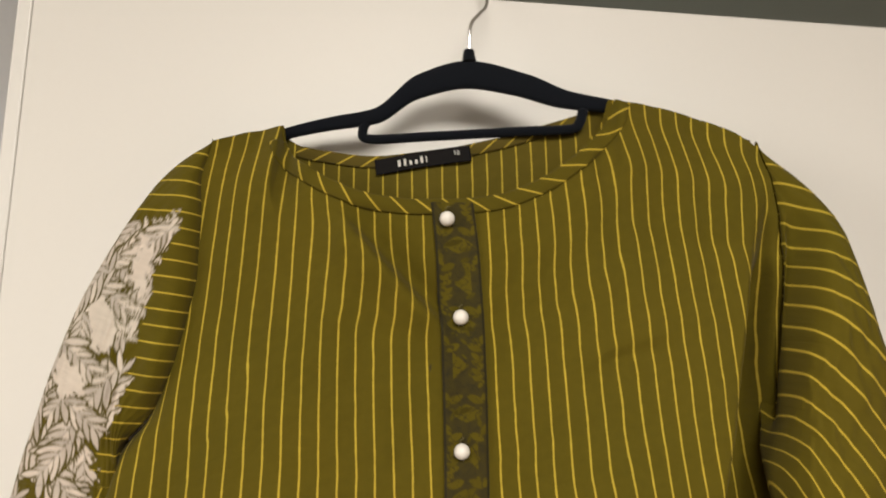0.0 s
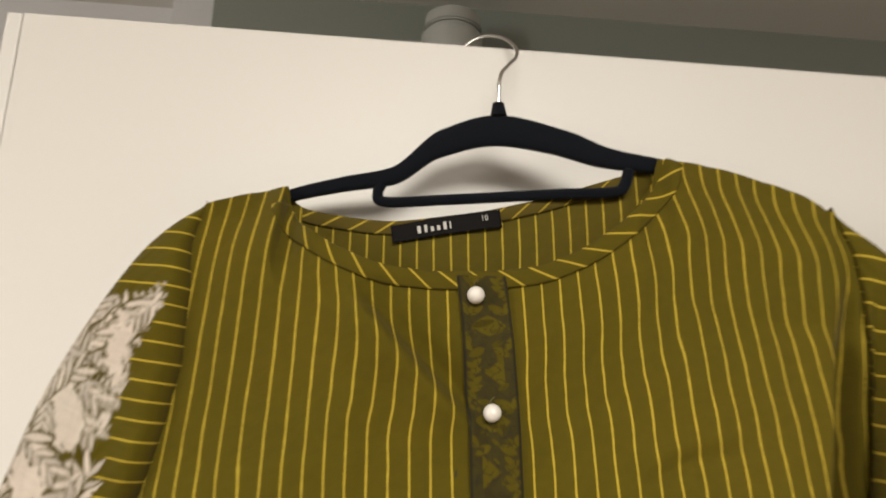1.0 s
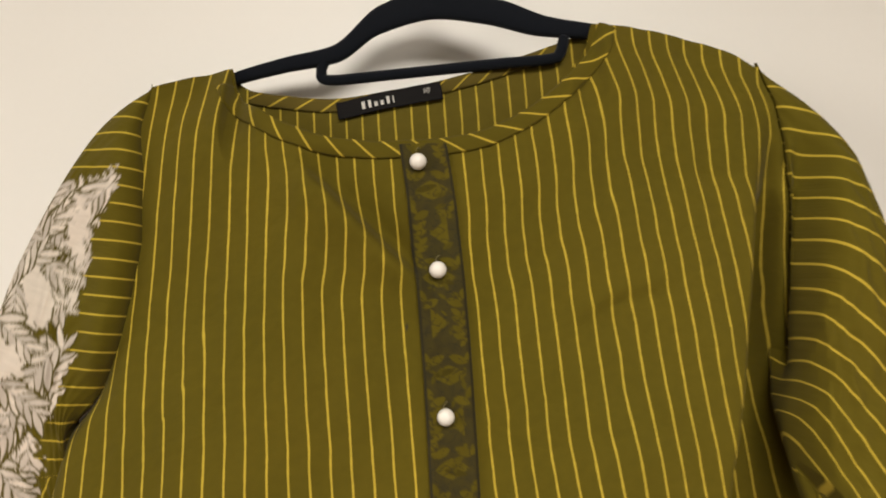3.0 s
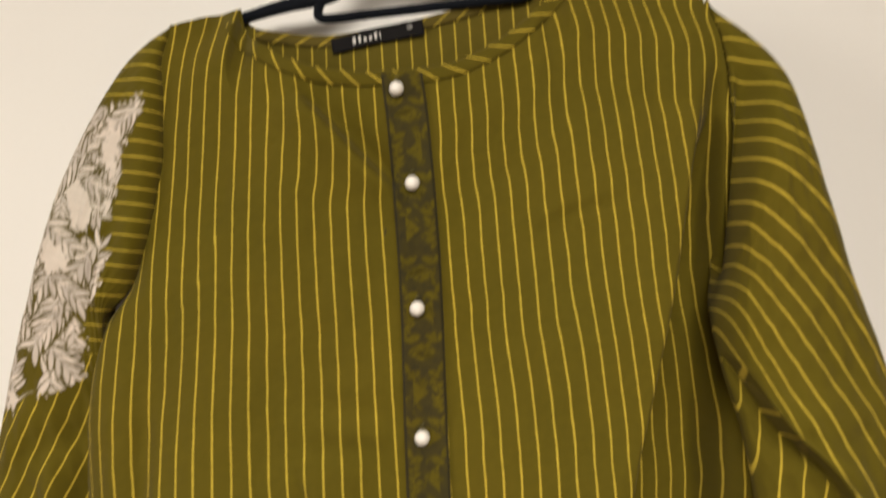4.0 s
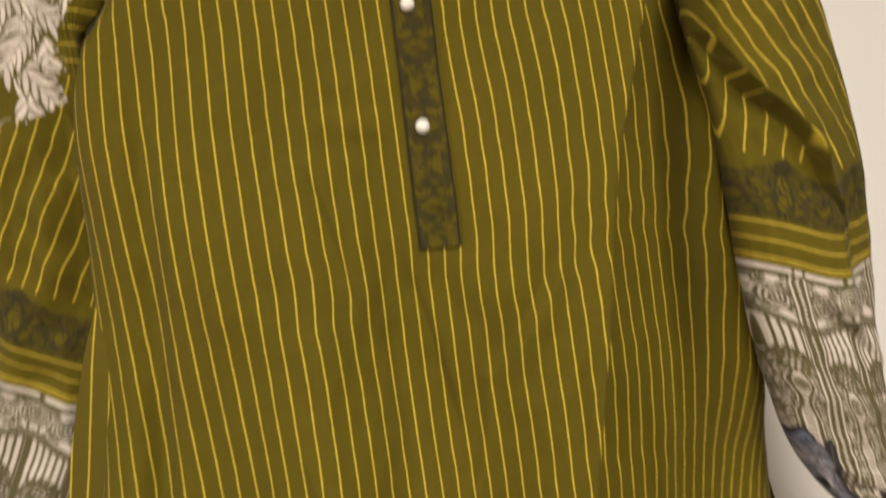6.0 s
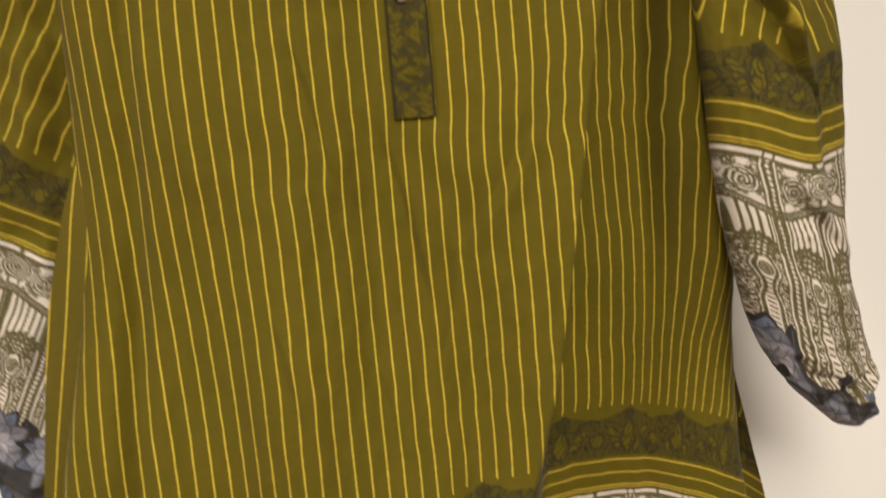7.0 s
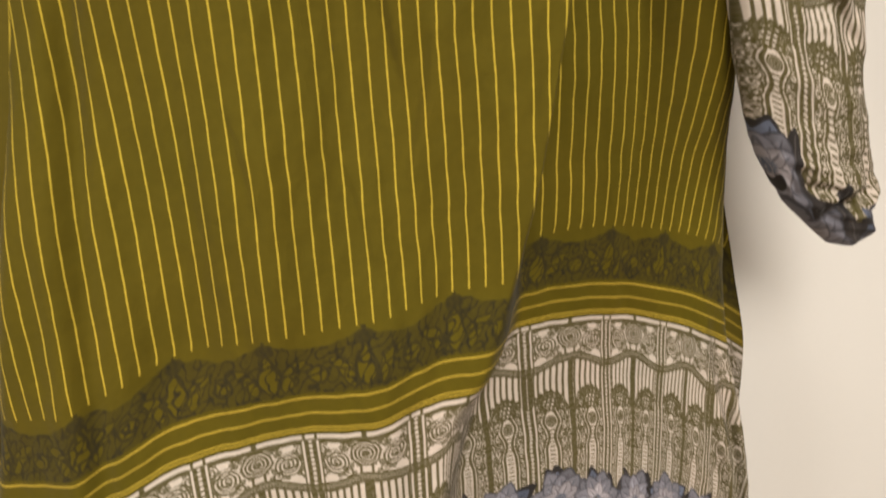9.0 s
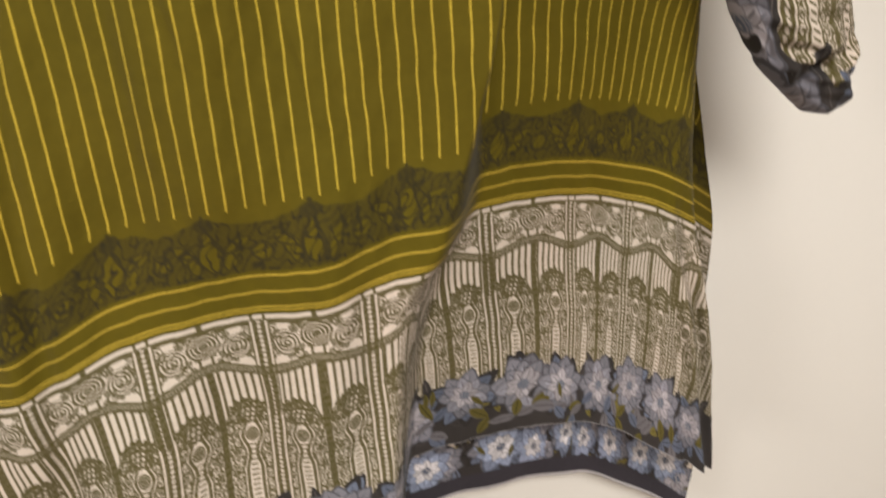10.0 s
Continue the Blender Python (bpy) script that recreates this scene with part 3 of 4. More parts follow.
part("hook", tube(bmesh.new(), [(0.0165, 0.55, 1.955), (0.0170, 0.55, 1.980), (0.0245, 0.558, 1.9945), (0.0315, 0.570, 2.0070), (0.0330, 0.583, 2.0220), (0.0250, 0.597, 2.0370), (0.0100, 0.609, 2.0440), (-0.0050, 0.621, 2.0395), (-0.0140, 0.629, 2.0240)], 0.0015), CHROME, hanger, "bent chromed wire hook")

# ---- the tunic ----
tunic = tagged(new("tunic"), "olive striped cotton tunic with pearl buttons and printed border", "tunic")

XL = [(1.92, -0.181), (1.868, -0.182), (1.836, -0.187), (1.80, -0.183), (1.764, -0.183), (1.729, -0.188), (1.693, -0.196), (1.655, -0.214), (1.626, -0.237), (1.593, -0.246), (1.55, -0.248),
      (1.45, -0.247), (1.38, -0.247), (1.31, -0.248), (1.165, -0.266), (1.0, -0.292), (0.74, -0.325)]
XR = [(1.92, 0.238), (1.876, 0.242), (1.850, 0.249), (1.812, 0.256), (1.774, 0.260), (1.734, 0.262), (1.70, 0.262), (1.60, 0.268), (1.45, 0.284), (1.374, 0.303),
      (1.293, 0.318), (1.20, 0.336), (1.13, 0.345), (1.056, 0.362), (0.936, 0.388), (0.74, 0.420)]
RIDGE = [(1.84, 0.236), (1.80, 0.228), (1.75, 0.217), (1.676, 0.202), (1.606, 0.186), (1.50, 0.163), (1.404, 0.153), (1.293, 0.141), (1.20, 0.124), (1.15, 0.112), (1.09, 0.095), (1.036, 0.066), (0.93, 0.058), (0.74, 0.050)]
CENTRE_Y = [(1.92, 0.520), (1.81, 0.506), (1.735, 0.505), (1.64, 0.503), (1.55, 0.494), (1.457, 0.485), (1.34, 0.480), (1.25, 0.470), (1.15, 0.462), (1.05, 0.457), (0.95, 0.443), (0.74, 0.415)]
RIDGE_Y = [(1.80, 0.500), (1.71, 0.477), (1.607, 0.464), (1.50, 0.460), (1.40, 0.457), (1.20, 0.453), (1.05, 0.452), (0.95, 0.442), (0.74, 0.415)]
FALL = [(1.86, 0.0), (1.80, 0.014), (1.75, 0.048), (1.70, 0.066), (1.62, 0.075), (1.50, 0.078), (1.35, 0.079), (1.15, 0.089), (1.05, 0.090), (0.95, 0.092), (0.74, 0.115)]
NECK = nearer([(-0.184, 1.8615), (-0.155, 1.8770), (-0.1350, 1.8845), (-0.1300, 1.869), (-0.122, 1.855), (-0.110, 1.8455), (-0.088, 1.833), (-0.055, 1.8235), (-0.029, 1.8220), (0.001, 1.8240),
        (0.035, 1.8290), (0.069, 1.844), (0.096, 1.8645), (0.113, 1.882), (0.127, 1.901), (0.1345, 1.9205), (0.150, 1.9195), (0.179, 1.9155), (0.205, 1.909), (0.228, 1.901), (0.246, 1.888)])
LINE = [(-0.32, 0.998), (-0.224, 1.016), (-0.141, 1.054), (-0.061, 1.074), (0.005, 1.082), (0.056, 1.096), (0.150, 1.117), (0.226, 1.128), (0.290, 1.127), (0.350, 1.102), (0.42, 1.06)]


def front_y(x, z):
    """Depth of the front cloth: chest, the forward fold, the hollow beside it and soft folds."""
    xl, xr, rx = interp(z, XL), interp(z, XR), interp(z, RIDGE)
    yc, yr, fall = interp(z, CENTRE_Y), interp(z, RIDGE_Y), interp(z, FALL)
    y = yc + (yr - yc) * step(0.02, 1.0, np.clip((x - 0.03) / (rx - 0.03), 0, 1))
    wide = interp(z, [(1.80, 0.016), (1.60, 0.012), (1.30, 0.014), (1.20, 0.026), (1.12, 0.052), (1.05, 0.062), (0.95, 0.040), (0.74, 0.036)])
    y = y + fall * step(0.0, 1.0, (x - rx - 0.002) / wide)
    span = xr - rx
    rise = step(0.58, 0.88, (x - rx) / span) * fall * (0.42 + 0.36 * step(1.62, 1.52, z) * step(1.20, 1.36, z))
    y = y - np.where(x > rx, rise, 0)
    hollow = np.clip((x - rx) / span, 0, 1)
    y = y + np.where(x > rx, 0.003 * np.sin(hollow * np.pi * 2.4) * np.clip(fall / 0.06, 0, 1), 0)
    # left side falls back, with an upright crease
    y = y + 0.030 * step(0.06, 0.24, -x) * (1 - 0.35 * step(1.35, 1.15, z))
    crease = -0.190 - 0.010 * step(1.5, 1.2, z)
    amount = step(1.66, 1.50, z)
    y = y + 0.0065 * amount * np.exp(-((x - crease) / 0.010) ** 2) - 0.006 * amount * np.exp(-((x - crease + 0.022) / 0.014) ** 2)
    # edges roll back to the side seams
    y = y + 0.030 * np.exp(-np.clip(x - xl, 0, 1) / 0.006) * step(1.70, 1.60, z) + 0.032 * np.exp(-np.clip(xr - x, 0, 1) / 0.006) * step(1.66, 1.56, z)
    # shoulders lean back over the hanger
    top = interp(x, NECK)
    over = np.clip(1 - (top - z) / 0.06, 0, 1)
    side = step(0.105, 0.135, np.abs(x - 0.0))
    y = y + over**1.6 * (hang_y(x) - 0.0078 - 0.034 * step(-0.140, -0.185, x) - y) * side
    y = y + over**2 * 0.006 * (1 - side)
    # drapes: slanting pulls from the neck, broad soft folds, small creases
    d = (x + 0.076) * 0.70 + (z - 1.808) * 0.71
    e = (x + 0.076) * 0.71 - (z - 1.808) * 0.70
    y = y + 0.0120 * np.tanh(d / 0.0035) * np.exp(-(d / 0.022) ** 2) * step(-0.01, 0.02, e) * step(0.125, 0.085, e)
    low = step(1.66, 1.40, z)
    main = step(0.0, 0.05, rx - x)
    y = y + main * low * 0.0085 * np.sin((x + 0.35 * (z - 1.3)) / 0.034 + 0.8)
    y = y + main * low * 0.004 * np.sin((x - 0.10 * (z - 1.3)) / 0.019 + 2.0 + 1.5 * ripple(x * 0.3, z, 0.5, 5))
    y = y + 0.0026 * ripple(x * 1.9, z * 0.7, 0.11, 11) + 0.0009 * ripple(x * 1.6, z, 0.042, 12)
    for x0, z0, x1, z1, amp in ((0.118, 1.452, 0.066, 1.352, 0.0046), (-0.075, 1.53, -0.030, 1.40, 0.0034), (-0.005, 1.46, 0.045, 1.30, 0.0030), (0.055, 1.36, 0.040, 1.23, 0.0032), (-0.10, 1.32, -0.06, 1.20, 0.0018), (0.10, 1.70, 0.17, 1.735, 0.0020), (-0.02, 1.28, 0.02, 1.17, 0.0018)):
        size = math.hypot(x1 - x0, z1 - z0)
        tx, tz = (x1 - x0) / size, (z1 - z0) / size
        along = ((x - x0) * tx + (z - z0) * tz) / size
        off = (x - x0) * tz - (z - z0) * tx + 0.003 * np.sin(along * 5)
        y = y + amp * np.tanh(off / 0.003) * np.exp(-((off / 0.016) ** 2)) * step(-0.05, 0.25, along) * step(1.05, 0.75, along)
    pull = np.exp(-((z - 1.555) / 0.035) ** 2 - ((x + 0.03) / 0.045) ** 2)
    y = y + 0.0014 * pull * np.sin((z + 0.15 * x) / 0.0055 + 1.2 * ripple(x, z, 0.08, 31))
    y = y + 0.0016 * np.exp(-((z - 1.42) / 0.05) ** 2) * np.sin((z * 0.8 + 0.6 * x) / 0.010) * step(0.16, 0.10, np.abs(x + 0.03))
    # gathered right edge of the hem
    y = y + 0.009 * np.sin((x - xr) / 0.0042 + 9 * (z - 1.0)) * step(0.060, 0.015, xr - x) * step(1.12, 0.96, z)
    return y


def lean_of(x, z):
    """Sideways run of the stripes per metre down."""
    high = np.interp(x, [-0.18, 0.0, 0.15, 0.25], [-0.005, 0.069, 0.085, 0.05])
    low = np.interp(x, [-0.24, 0.0, 0.12, 0.22, 0.27, 0.31], [0.110, 0.062, 0.05, 0.03, -0.10, -0.16])
    f = step(1.62, 1.48, z)
    return high * (1 - f) + low * f


def cloth_rows(first, dense):
    a = np.linspace(0, 1, first, endpoint=False)
    return np.concatenate([a, 1 + np.linspace(0, 1, dense)])


def body_sheet(cols, first, dense, xl_of, xr_of, top_of, y_of, drop):
    """Rows from the upper edge to the hem; the print's cloth coordinates come from the lengths on the sheet."""
    a = np.linspace(0, 1, cols)[None]
    r = cloth_rows(first, dense)[:, None]
    x = xl_of(1.45) + (xr_of(1.45) - xl_of(1.45)) * a + 0 * r
    for _ in range(4):
        xt = xl_of(1.85) + (xr_of(1.85) - xl_of(1.85)) * a
        zt = top_of(xt)
        zl = interp(x, LINE)
        z = np.where(r < 1, zt + (zl + 0.062 - zt) * r, zl + 0.062 - (0.062 + drop) * (r - 1))
        x = xl_of(z) + (xr_of(z) - xl_of(z)) * a
    y = y_of(x, z)
    ds = np.diff(x, axis=1)
    ds = np.minimum(np.sqrt(ds**2 + np.diff(y, axis=1) ** 2), (1.25 + 2.5 * step(-0.14, -0.20, x[:, 1:])) * ds)
    for _ in range(3):
        ds[1:-1] = (ds[:-2] + ds[1:-1] + ds[2:]) / 3
    s = np.concatenate([np.zeros((len(r), 1)), np.cumsum(ds, 1)], 1)
    mid = np.array([np.interp(0.0, x[k], s[k]) for k in range(len(r))])[:, None]
    s = s - mid
    # the grain runs on evenly through small creases of the left half
    extra = s - x
    pad = np.concatenate([np.repeat(extra[:1], 24, 0), extra, np.repeat(extra[-1:], 24, 0)], 0)
    total = np.concatenate([np.zeros((1, cols)), np.cumsum(pad, 0)], 0)
    even = (total[49:] - total[:-49]) / 49
    s = s + (even - extra) * step(-0.06, -0.12, x)
    dz = np.concatenate([np.zeros((1, cols)), -np.diff(z, axis=0)], 0)
    shift = np.cumsum(lean_of(x, z) * dz, 0) + (1.82 - zt) * 0.06
    v = z - interp(x, LINE)
    u = (s - shift) / (1 + 0.09 * step(1.80, 1.20, z))
    return np.stack([x, y, z], -1), np.stack([u, v], -1)


P, C = body_sheet(1120, 210, 580, lambda z: interp(z, XL), lambda z: interp(z, XR), lambda x: interp(x, NECK), front_y, 0.277)
beyond = step(0.0, 0.030, P[..., 0] - interp(P[..., 2], RIDGE))
pr = Print(C[..., 0] + 0.0034 + 0.042 * beyond, C[..., 1])
border(pr, 3, -0.277, float(C[-1, :, 0].min()), float(C[-1, :, 0].max()))
for sx, sz, sr in ((-0.013, 1.339, 0.0009), (-0.008, 1.700, 0.0007), (-0.055, 1.655, 0.0006)):
    pr.lay((sr - np.hypot(P[..., 0].ravel() - sx, P[..., 2].ravel() - sz)) / 0.0006 + 0.5, INK)
grid_part("front_panel", P, COTTON, tunic, "olive front with thin yellow stripes and a wide printed border", C, pr.dye(), thick=0)

BACK_L = [(1.92, -0.181), (1.80, -0.184), (1.66, -0.21), (1.55, -0.222), (1.45, -0.236), (1.38, -0.254), (1.30, -0.271), (1.20, -0.283), (1.10, -0.295), (1.0, -0.305), (0.74, -0.335)]
BACK_R = [(1.92, 0.244), (1.80, 0.246), (1.70, 0.258), (1.476, 0.300), (1.293, 0.330), (1.13, 0.372), (1.04, 0.396), (0.93, 0.402), (0.74, 0.425)]
BACK_TOP = nearer([(-0.184, 1.8615), (-0.155, 1.8770), (-0.1350, 1.8845), (-0.128, 1.876), (-0.118, 1.8715), (-0.100, 1.8690), (-0.056, 1.8665), (-0.005, 1.8735), (0.039, 1.8860), (0.080, 1.901), (0.110, 1.912), (0.1345, 1.9205), (0.150, 1.9195), (0.179, 1.9155), (0.205, 1.911), (0.246, 1.897)])


def back_y(x, z):
    top = interp(x, BACK_TOP)
    y = hang_y(x) + 0.0065 - 0.005 * np.exp(-((x + 0.01) / 0.06) ** 2)
    y = y + (0.575 - y) * step(0.02, 0.14, top - z) + 0.003 * ripple(x * 1.4, z * 0.5, 0.14, 21)
    y = y - 0.012 * np.exp(-((x + 0.03) / 0.07) ** 2) * step(0.10, 0.02, top - z) * 0.2
    xl, xr = interp(z, BACK_L), interp(z, BACK_R)
    return np.minimum(y - 0.050 * (1 - step(0.030, 0.070, x - xl)) * step(1.55, 1.38, z) - 0.020 * np.exp(-np.clip(xr - x, 0, 1) / 0.02) * step(1.6, 1.3, z), 0.590)


P, C = body_sheet(520, 120, 330, lambda z: interp(z, BACK_L), lambda z: interp(z, BACK_R), lambda x: interp(x, BACK_TOP), back_y, 0.388)
C[..., 0] = C[..., 0] + 0.006 - 0.25 * (P[..., 2] - 1.3) * step(-0.20, -0.22, P[..., 0])
pr = Print(C[..., 0], C[..., 1], np.array([0.102, 0.079, 0.008]))
border(pr, 43, -0.388, float(C[-1, :, 0].min()), float(C[-1, :, 0].max()), facing=True)
grid_part("back_panel", P, COTTON, tunic, "olive striped back seen through the neck opening", C, pr.dye(), thick=0)


FOLD = [(0.20, 1.640), (0.225, 1.622), (0.241, 1.605), (0.262, 1.572), (0.285, 1.540), (0.309, 1.503), (0.330, 1.460), (0.45, 1.20)]
CUFF_LINE = [(0.20, 1.477), (0.232, 1.4715), (0.280, 1.460), (0.326, 1.4475), (0.342, 1.4535), (0.45, 1.475)]
CUFF_FLOWERS = [(0.22, 1.325), (0.290, 1.298), (0.325, 1.278), (0.337, 1.262), (0.360, 1.246), (0.405, 1.230), (0.45, 1.215)]


def bent_sleeve_cloth(X, Z):
    """Cloth coordinates of the bent sleeve: grain level at the cap, slanting to the elbow, upright above the cuff."""
    inner = np.interp(Z, [1.62, 1.69, 1.755, 1.85, 1.90], [0.233, 0.236, 0.244, 0.236, 0.230])
    dx = np.clip(X - inner, -0.004, 0.14)
    low, high = Z - 0.08, Z + 0.45
    for _ in range(26):
        m = (low + high) / 2
        slope = np.interp(m, [1.60, 1.66, 1.691, 1.721, 1.77, 1.834, 1.90], [3.2, 2.1, 1.42, 0.85, 0.38, 0.22, 0.12])
        bow = np.interp(m, [1.66, 1.691, 1.721, 1.77, 1.834, 1.90], [1.5, 1.5, 5.0, 3.6, 1.5, 0.5])
        under = m - Z - slope * dx - bow * dx * np.abs(dx) < 0
        low, high = np.where(under, m, low), np.where(under, high, m)
    upper = (low + high) * 0.42
    axis = X + 0.26 * np.clip(1.415 - Z, -1, 0) * 0.5 - 0.30 * np.clip(1.415 - Z, 0, 1)
    cuff = interp(X, CUFF_LINE)
    above = Z - interp(X, FOLD)
    U = np.where((above > 0) & (Z - cuff > 0.046), upper, axis)
    depth = cuff - Z
    room = np.maximum(cuff - interp(X, CUFF_FLOWERS) - 0.06, 0.03)
    V = np.where(depth > 0.06, -0.06 - (depth - 0.06) * 0.127 / room, -depth)
    return U, V, above


def sleeve(name, stations, label, foliage, seed, seam, rows=800):
    """A tube from the armhole to the wrist. A station: inner edge x, z, outer edge x, z, middle depth, half thickness."""
    st = np.array(stations)
    mid = (st[:, 0:2] + st[:, 2:4]) / 2
    run = np.concatenate([[0], np.cumsum(np.hypot(*np.diff(mid, axis=0).T))])
    q = interp(np.linspace(0, 1, rows), [(0, 0), (0.36, run[-1] * 0.45), (1, run[-1])])
    S = np.stack([interp(q, list(zip(run, st[:, k]))) for k in range(6)], -1)
    ph = np.concatenate([np.linspace(0, np.pi, 220, endpoint=False), np.linspace(np.pi, 2 * np.pi, 70, endpoint=False)])
    cols = len(ph)
    cx, cz = (S[:, 0] + S[:, 2]) / 2, (S[:, 1] + S[:, 3]) / 2
    hx, hz = (S[:, 2] - S[:, 0]) / 2, (S[:, 3] - S[:, 1]) / 2
    co, si = np.cos(ph), np.sin(ph)
    co = np.sign(co) * np.abs(co) ** 0.85
    X = cx[:, None] + hx[:, None] * co[None]
    Z = cz[:, None] + hz[:, None] * co[None]
    L = np.repeat(q[:, None], cols, 1)
    around = np.where(ph < np.pi, 0.5 - ph / np.pi, ph / np.pi - 1.5)
    W = around[None] * 2 * np.hypot(hx, hz)[:, None]
    relief = 0.0028 * ripple(W, L, 0.05, seed) + 0.0015 * ripple(W * 2, L, 0.028, seed + 1)
    tail = 0.0060 * np.sin((W + L * 0.4) / 0.0048 + 2 * ripple(W, L, 0.05, seed + 4)) * step(run[-1] - 0.10, run[-1] - 0.04, L) * step(run[-1], run[-1] - 0.03, L)
    tail = tail + 0.0030 * ripple(W, L, 0.016, seed + 5) * step(run[-1] - 0.12, run[-1] - 0.05, L)
    Y = S[:, 4][:, None] - (S[:, 5][:, None] + relief + tail) * si[None]
    # the armhole seam: the tube's mouth follows the edge of the front
    hold = np.exp(-((L / 0.030) ** 2))
    X = X + (interp(Z, seam) - X) * hold
    face = np.clip(si, 0, 1)[None]
    edge_y = front_y(interp(Z, seam), Z) - 0.0015
    Y = Y + (edge_y - Y) * hold * np.sqrt(face)
    if foliage:
        # rolled cloth along the armhole, and a long hollow down the inner side
        Y = Y - 0.010 * face * np.exp(-(((L - 0.020) / 0.011) ** 2)) * step(1.64, 1.70, Z) + 0.006 * face * np.exp(-(((L - 0.002) / 0.006) ** 2))
        Y = Y + 0.014 * face * step(-0.275, -0.245, X) * step(1.60, 1.54, Z)
        Y = Y - 0.0030 * face * np.sin((X - 0.42 * Z) / 0.009 + ripple(W, L, 0.1, seed + 2)) * step(1.60, 1.54, Z)
        U = np.where(Z > 1.605, Z + 0.10 * X, (X - 0.42 * (Z - 1.5)) * 0.92)
        V = Z - (1.373 - 0.50 * (X + 0.254)) * 1.0
    else:
        U, V, above = bent_sleeve_cloth(X, Z)
        # valley beside the armhole, and the upper sleeve folded over the elbow
        Y = Y + 0.020 * face * np.exp(-(((L - 0.034) / 0.010) ** 2)) * step(1.86, 1.79, Z)
        edge = above + 0.003 * np.sin(X / 0.008)
        reach = step(0.345, 0.290, X)
        Y = Y - face * 0.026 * reach * step(-0.0015, 0.0025, edge) * np.exp(-np.clip(edge, 0, 1) / 0.06) * step(0.02, 0.05, L)
        Y = Y + face * 0.022 * reach * step(0.002, -0.002, edge) * np.exp(-np.clip(-edge, 0, 1) / 0.035) * step(0.31, 0.25, X)
        # a second, smaller fold that points at the cuff
        off = (Z - 1.566) + 1.05 * (X - 0.262)
        Y = Y + face * 0.005 * np.tanh(off / 0.003) * np.exp(-((off / 0.014) ** 2)) * step(0.262, 0.275, X) * step(0.325, 0.300, X)
        # the crease where the cuff border turns its corner
        bend = X - 0.326 - 0.12 * (1.45 - Z)
        Y = Y + face * (0.007 * step(-0.002, 0.020, bend) - 0.004 * np.exp(-((bend / 0.006) ** 2))) * step(1.50, 1.47, Z) * step(1.33, 1.37, Z)
        off = (Z - 1.385) + 0.9 * (X - 0.325)
        Y = Y - face * 0.006 * np.tanh(off / 0.005) * np.exp(-((off / 0.022) ** 2)) * step(0.29, 0.32, X) * step(1.28, 1.32, Z)
    pr = Print(U + 0.004 if foliage else 0.28 + (U - 0.247) * 1.2, V)
    border(pr, seed + 30, -0.187 - 0.10, float(U.min()), float(U.max()), dark=0.08, lace=0.046, flowers=-0.187)
    if foliage:
        rng = np.random.RandomState(seed + 50)
        zz, xx = Z.ravel(), X.ravel()
        fu, fv = xx * 1.0, zz * 1.0
        rim = np.interp(zz, [1.57, 1.62, 1.655, 1.683, 1.719, 1.758, 1.781, 1.81], [-0.246, -0.248, -0.232, -0.223, -0.218, -0.210, -0.198, -0.196])
        rag = 0.0045 * ripple(fu, fv, 0.024, seed + 8)
        inset = np.minimum(np.minimum(rim - xx, (1.806 - zz)), zz - 1.561 - 0.42 * (xx + 0.30)) + rag
        hidden = np.clip((inset - 0.002) / 0.003, 0, 1)
        pr.stripes *= 1 - hidden
        leafy = Print(fu, fv)
        blot = ripple(fu * 1.4, fv * 0.7, 0.060, seed + 9)
        leafy.lay(np.clip((inset - 0.006) / 0.001, 0, 1) * np.clip((blot - 0.28) / 0.03, 0, 1), WHITE * 1.05)
        spots = np.nonzero((inset > 0.003) & (np.tile(si, rows) > -0.1))[0]
        for k0 in rng.choice(spots, 60):
            cu, cv = fu[k0], fv[k0]
            a = rng.uniform(-2.6, -0.5) if rng.rand() < 0.7 else rng.uniform(0.4, 2.4)
            n = rng.randint(4, 7)
            for k in range(n):
                f = k / n
                bu, bv = cu + math.cos(a) * 0.036 * f, cv + math.sin(a) * 0.036 * f
                for side in (-1, 1):
                    b = a + side * rng.uniform(0.40, 0.70)
                    size = rng.uniform(0.017, 0.026) * (1 - 0.30 * f)
                    tone = WHITE * rng.uniform(0.82, 1.22)
                    leafy.leaf(bu, bv, b, size * 1.10, size * 0.190, OLIVE * 0.8, soft=0.0005)
                    leafy.leaf(bu, bv, b, size, size * 0.118, tone, soft=0.0005)
            leafy.leaf(cu, cv, a, 0.040, 0.0006, WHITE * 0.8, soft=0.0005)
        bare = ripple(fu * 1.3, fv * 0.7, 0.055, seed + 19) + 0.25 * ripple(fu, fv, 0.009, seed + 20)
        leafy.lay(np.clip((inset - 0.004) / 0.001, 0, 1) * np.clip((bare - 0.55) / 0.04, 0, 1), WHITE * 1.12)
        keep = np.clip((inset - 0.001 + 0.003 * ripple(fu, fv, 0.007, seed + 6)) / 0.0006, 0, 1) * (pr.v > 0.060)
        drawn = keep[:, None]
        pr.rgb = pr.rgb * (1 - drawn) + leafy.rgb * drawn
        pr.stripes = np.where(pr.v > 0.060, np.minimum(np.maximum(pr.stripes, 1 - keep), np.where(keep > 0.5, leafy.stripes * (1 - hidden), 1)), pr.stripes)
    P = np.stack([X, Y, Z], -1)
    return grid_part(name, P, COTTON, tunic, label, np.stack([U, V], -1), pr.dye(), wrap=True, thick=0)


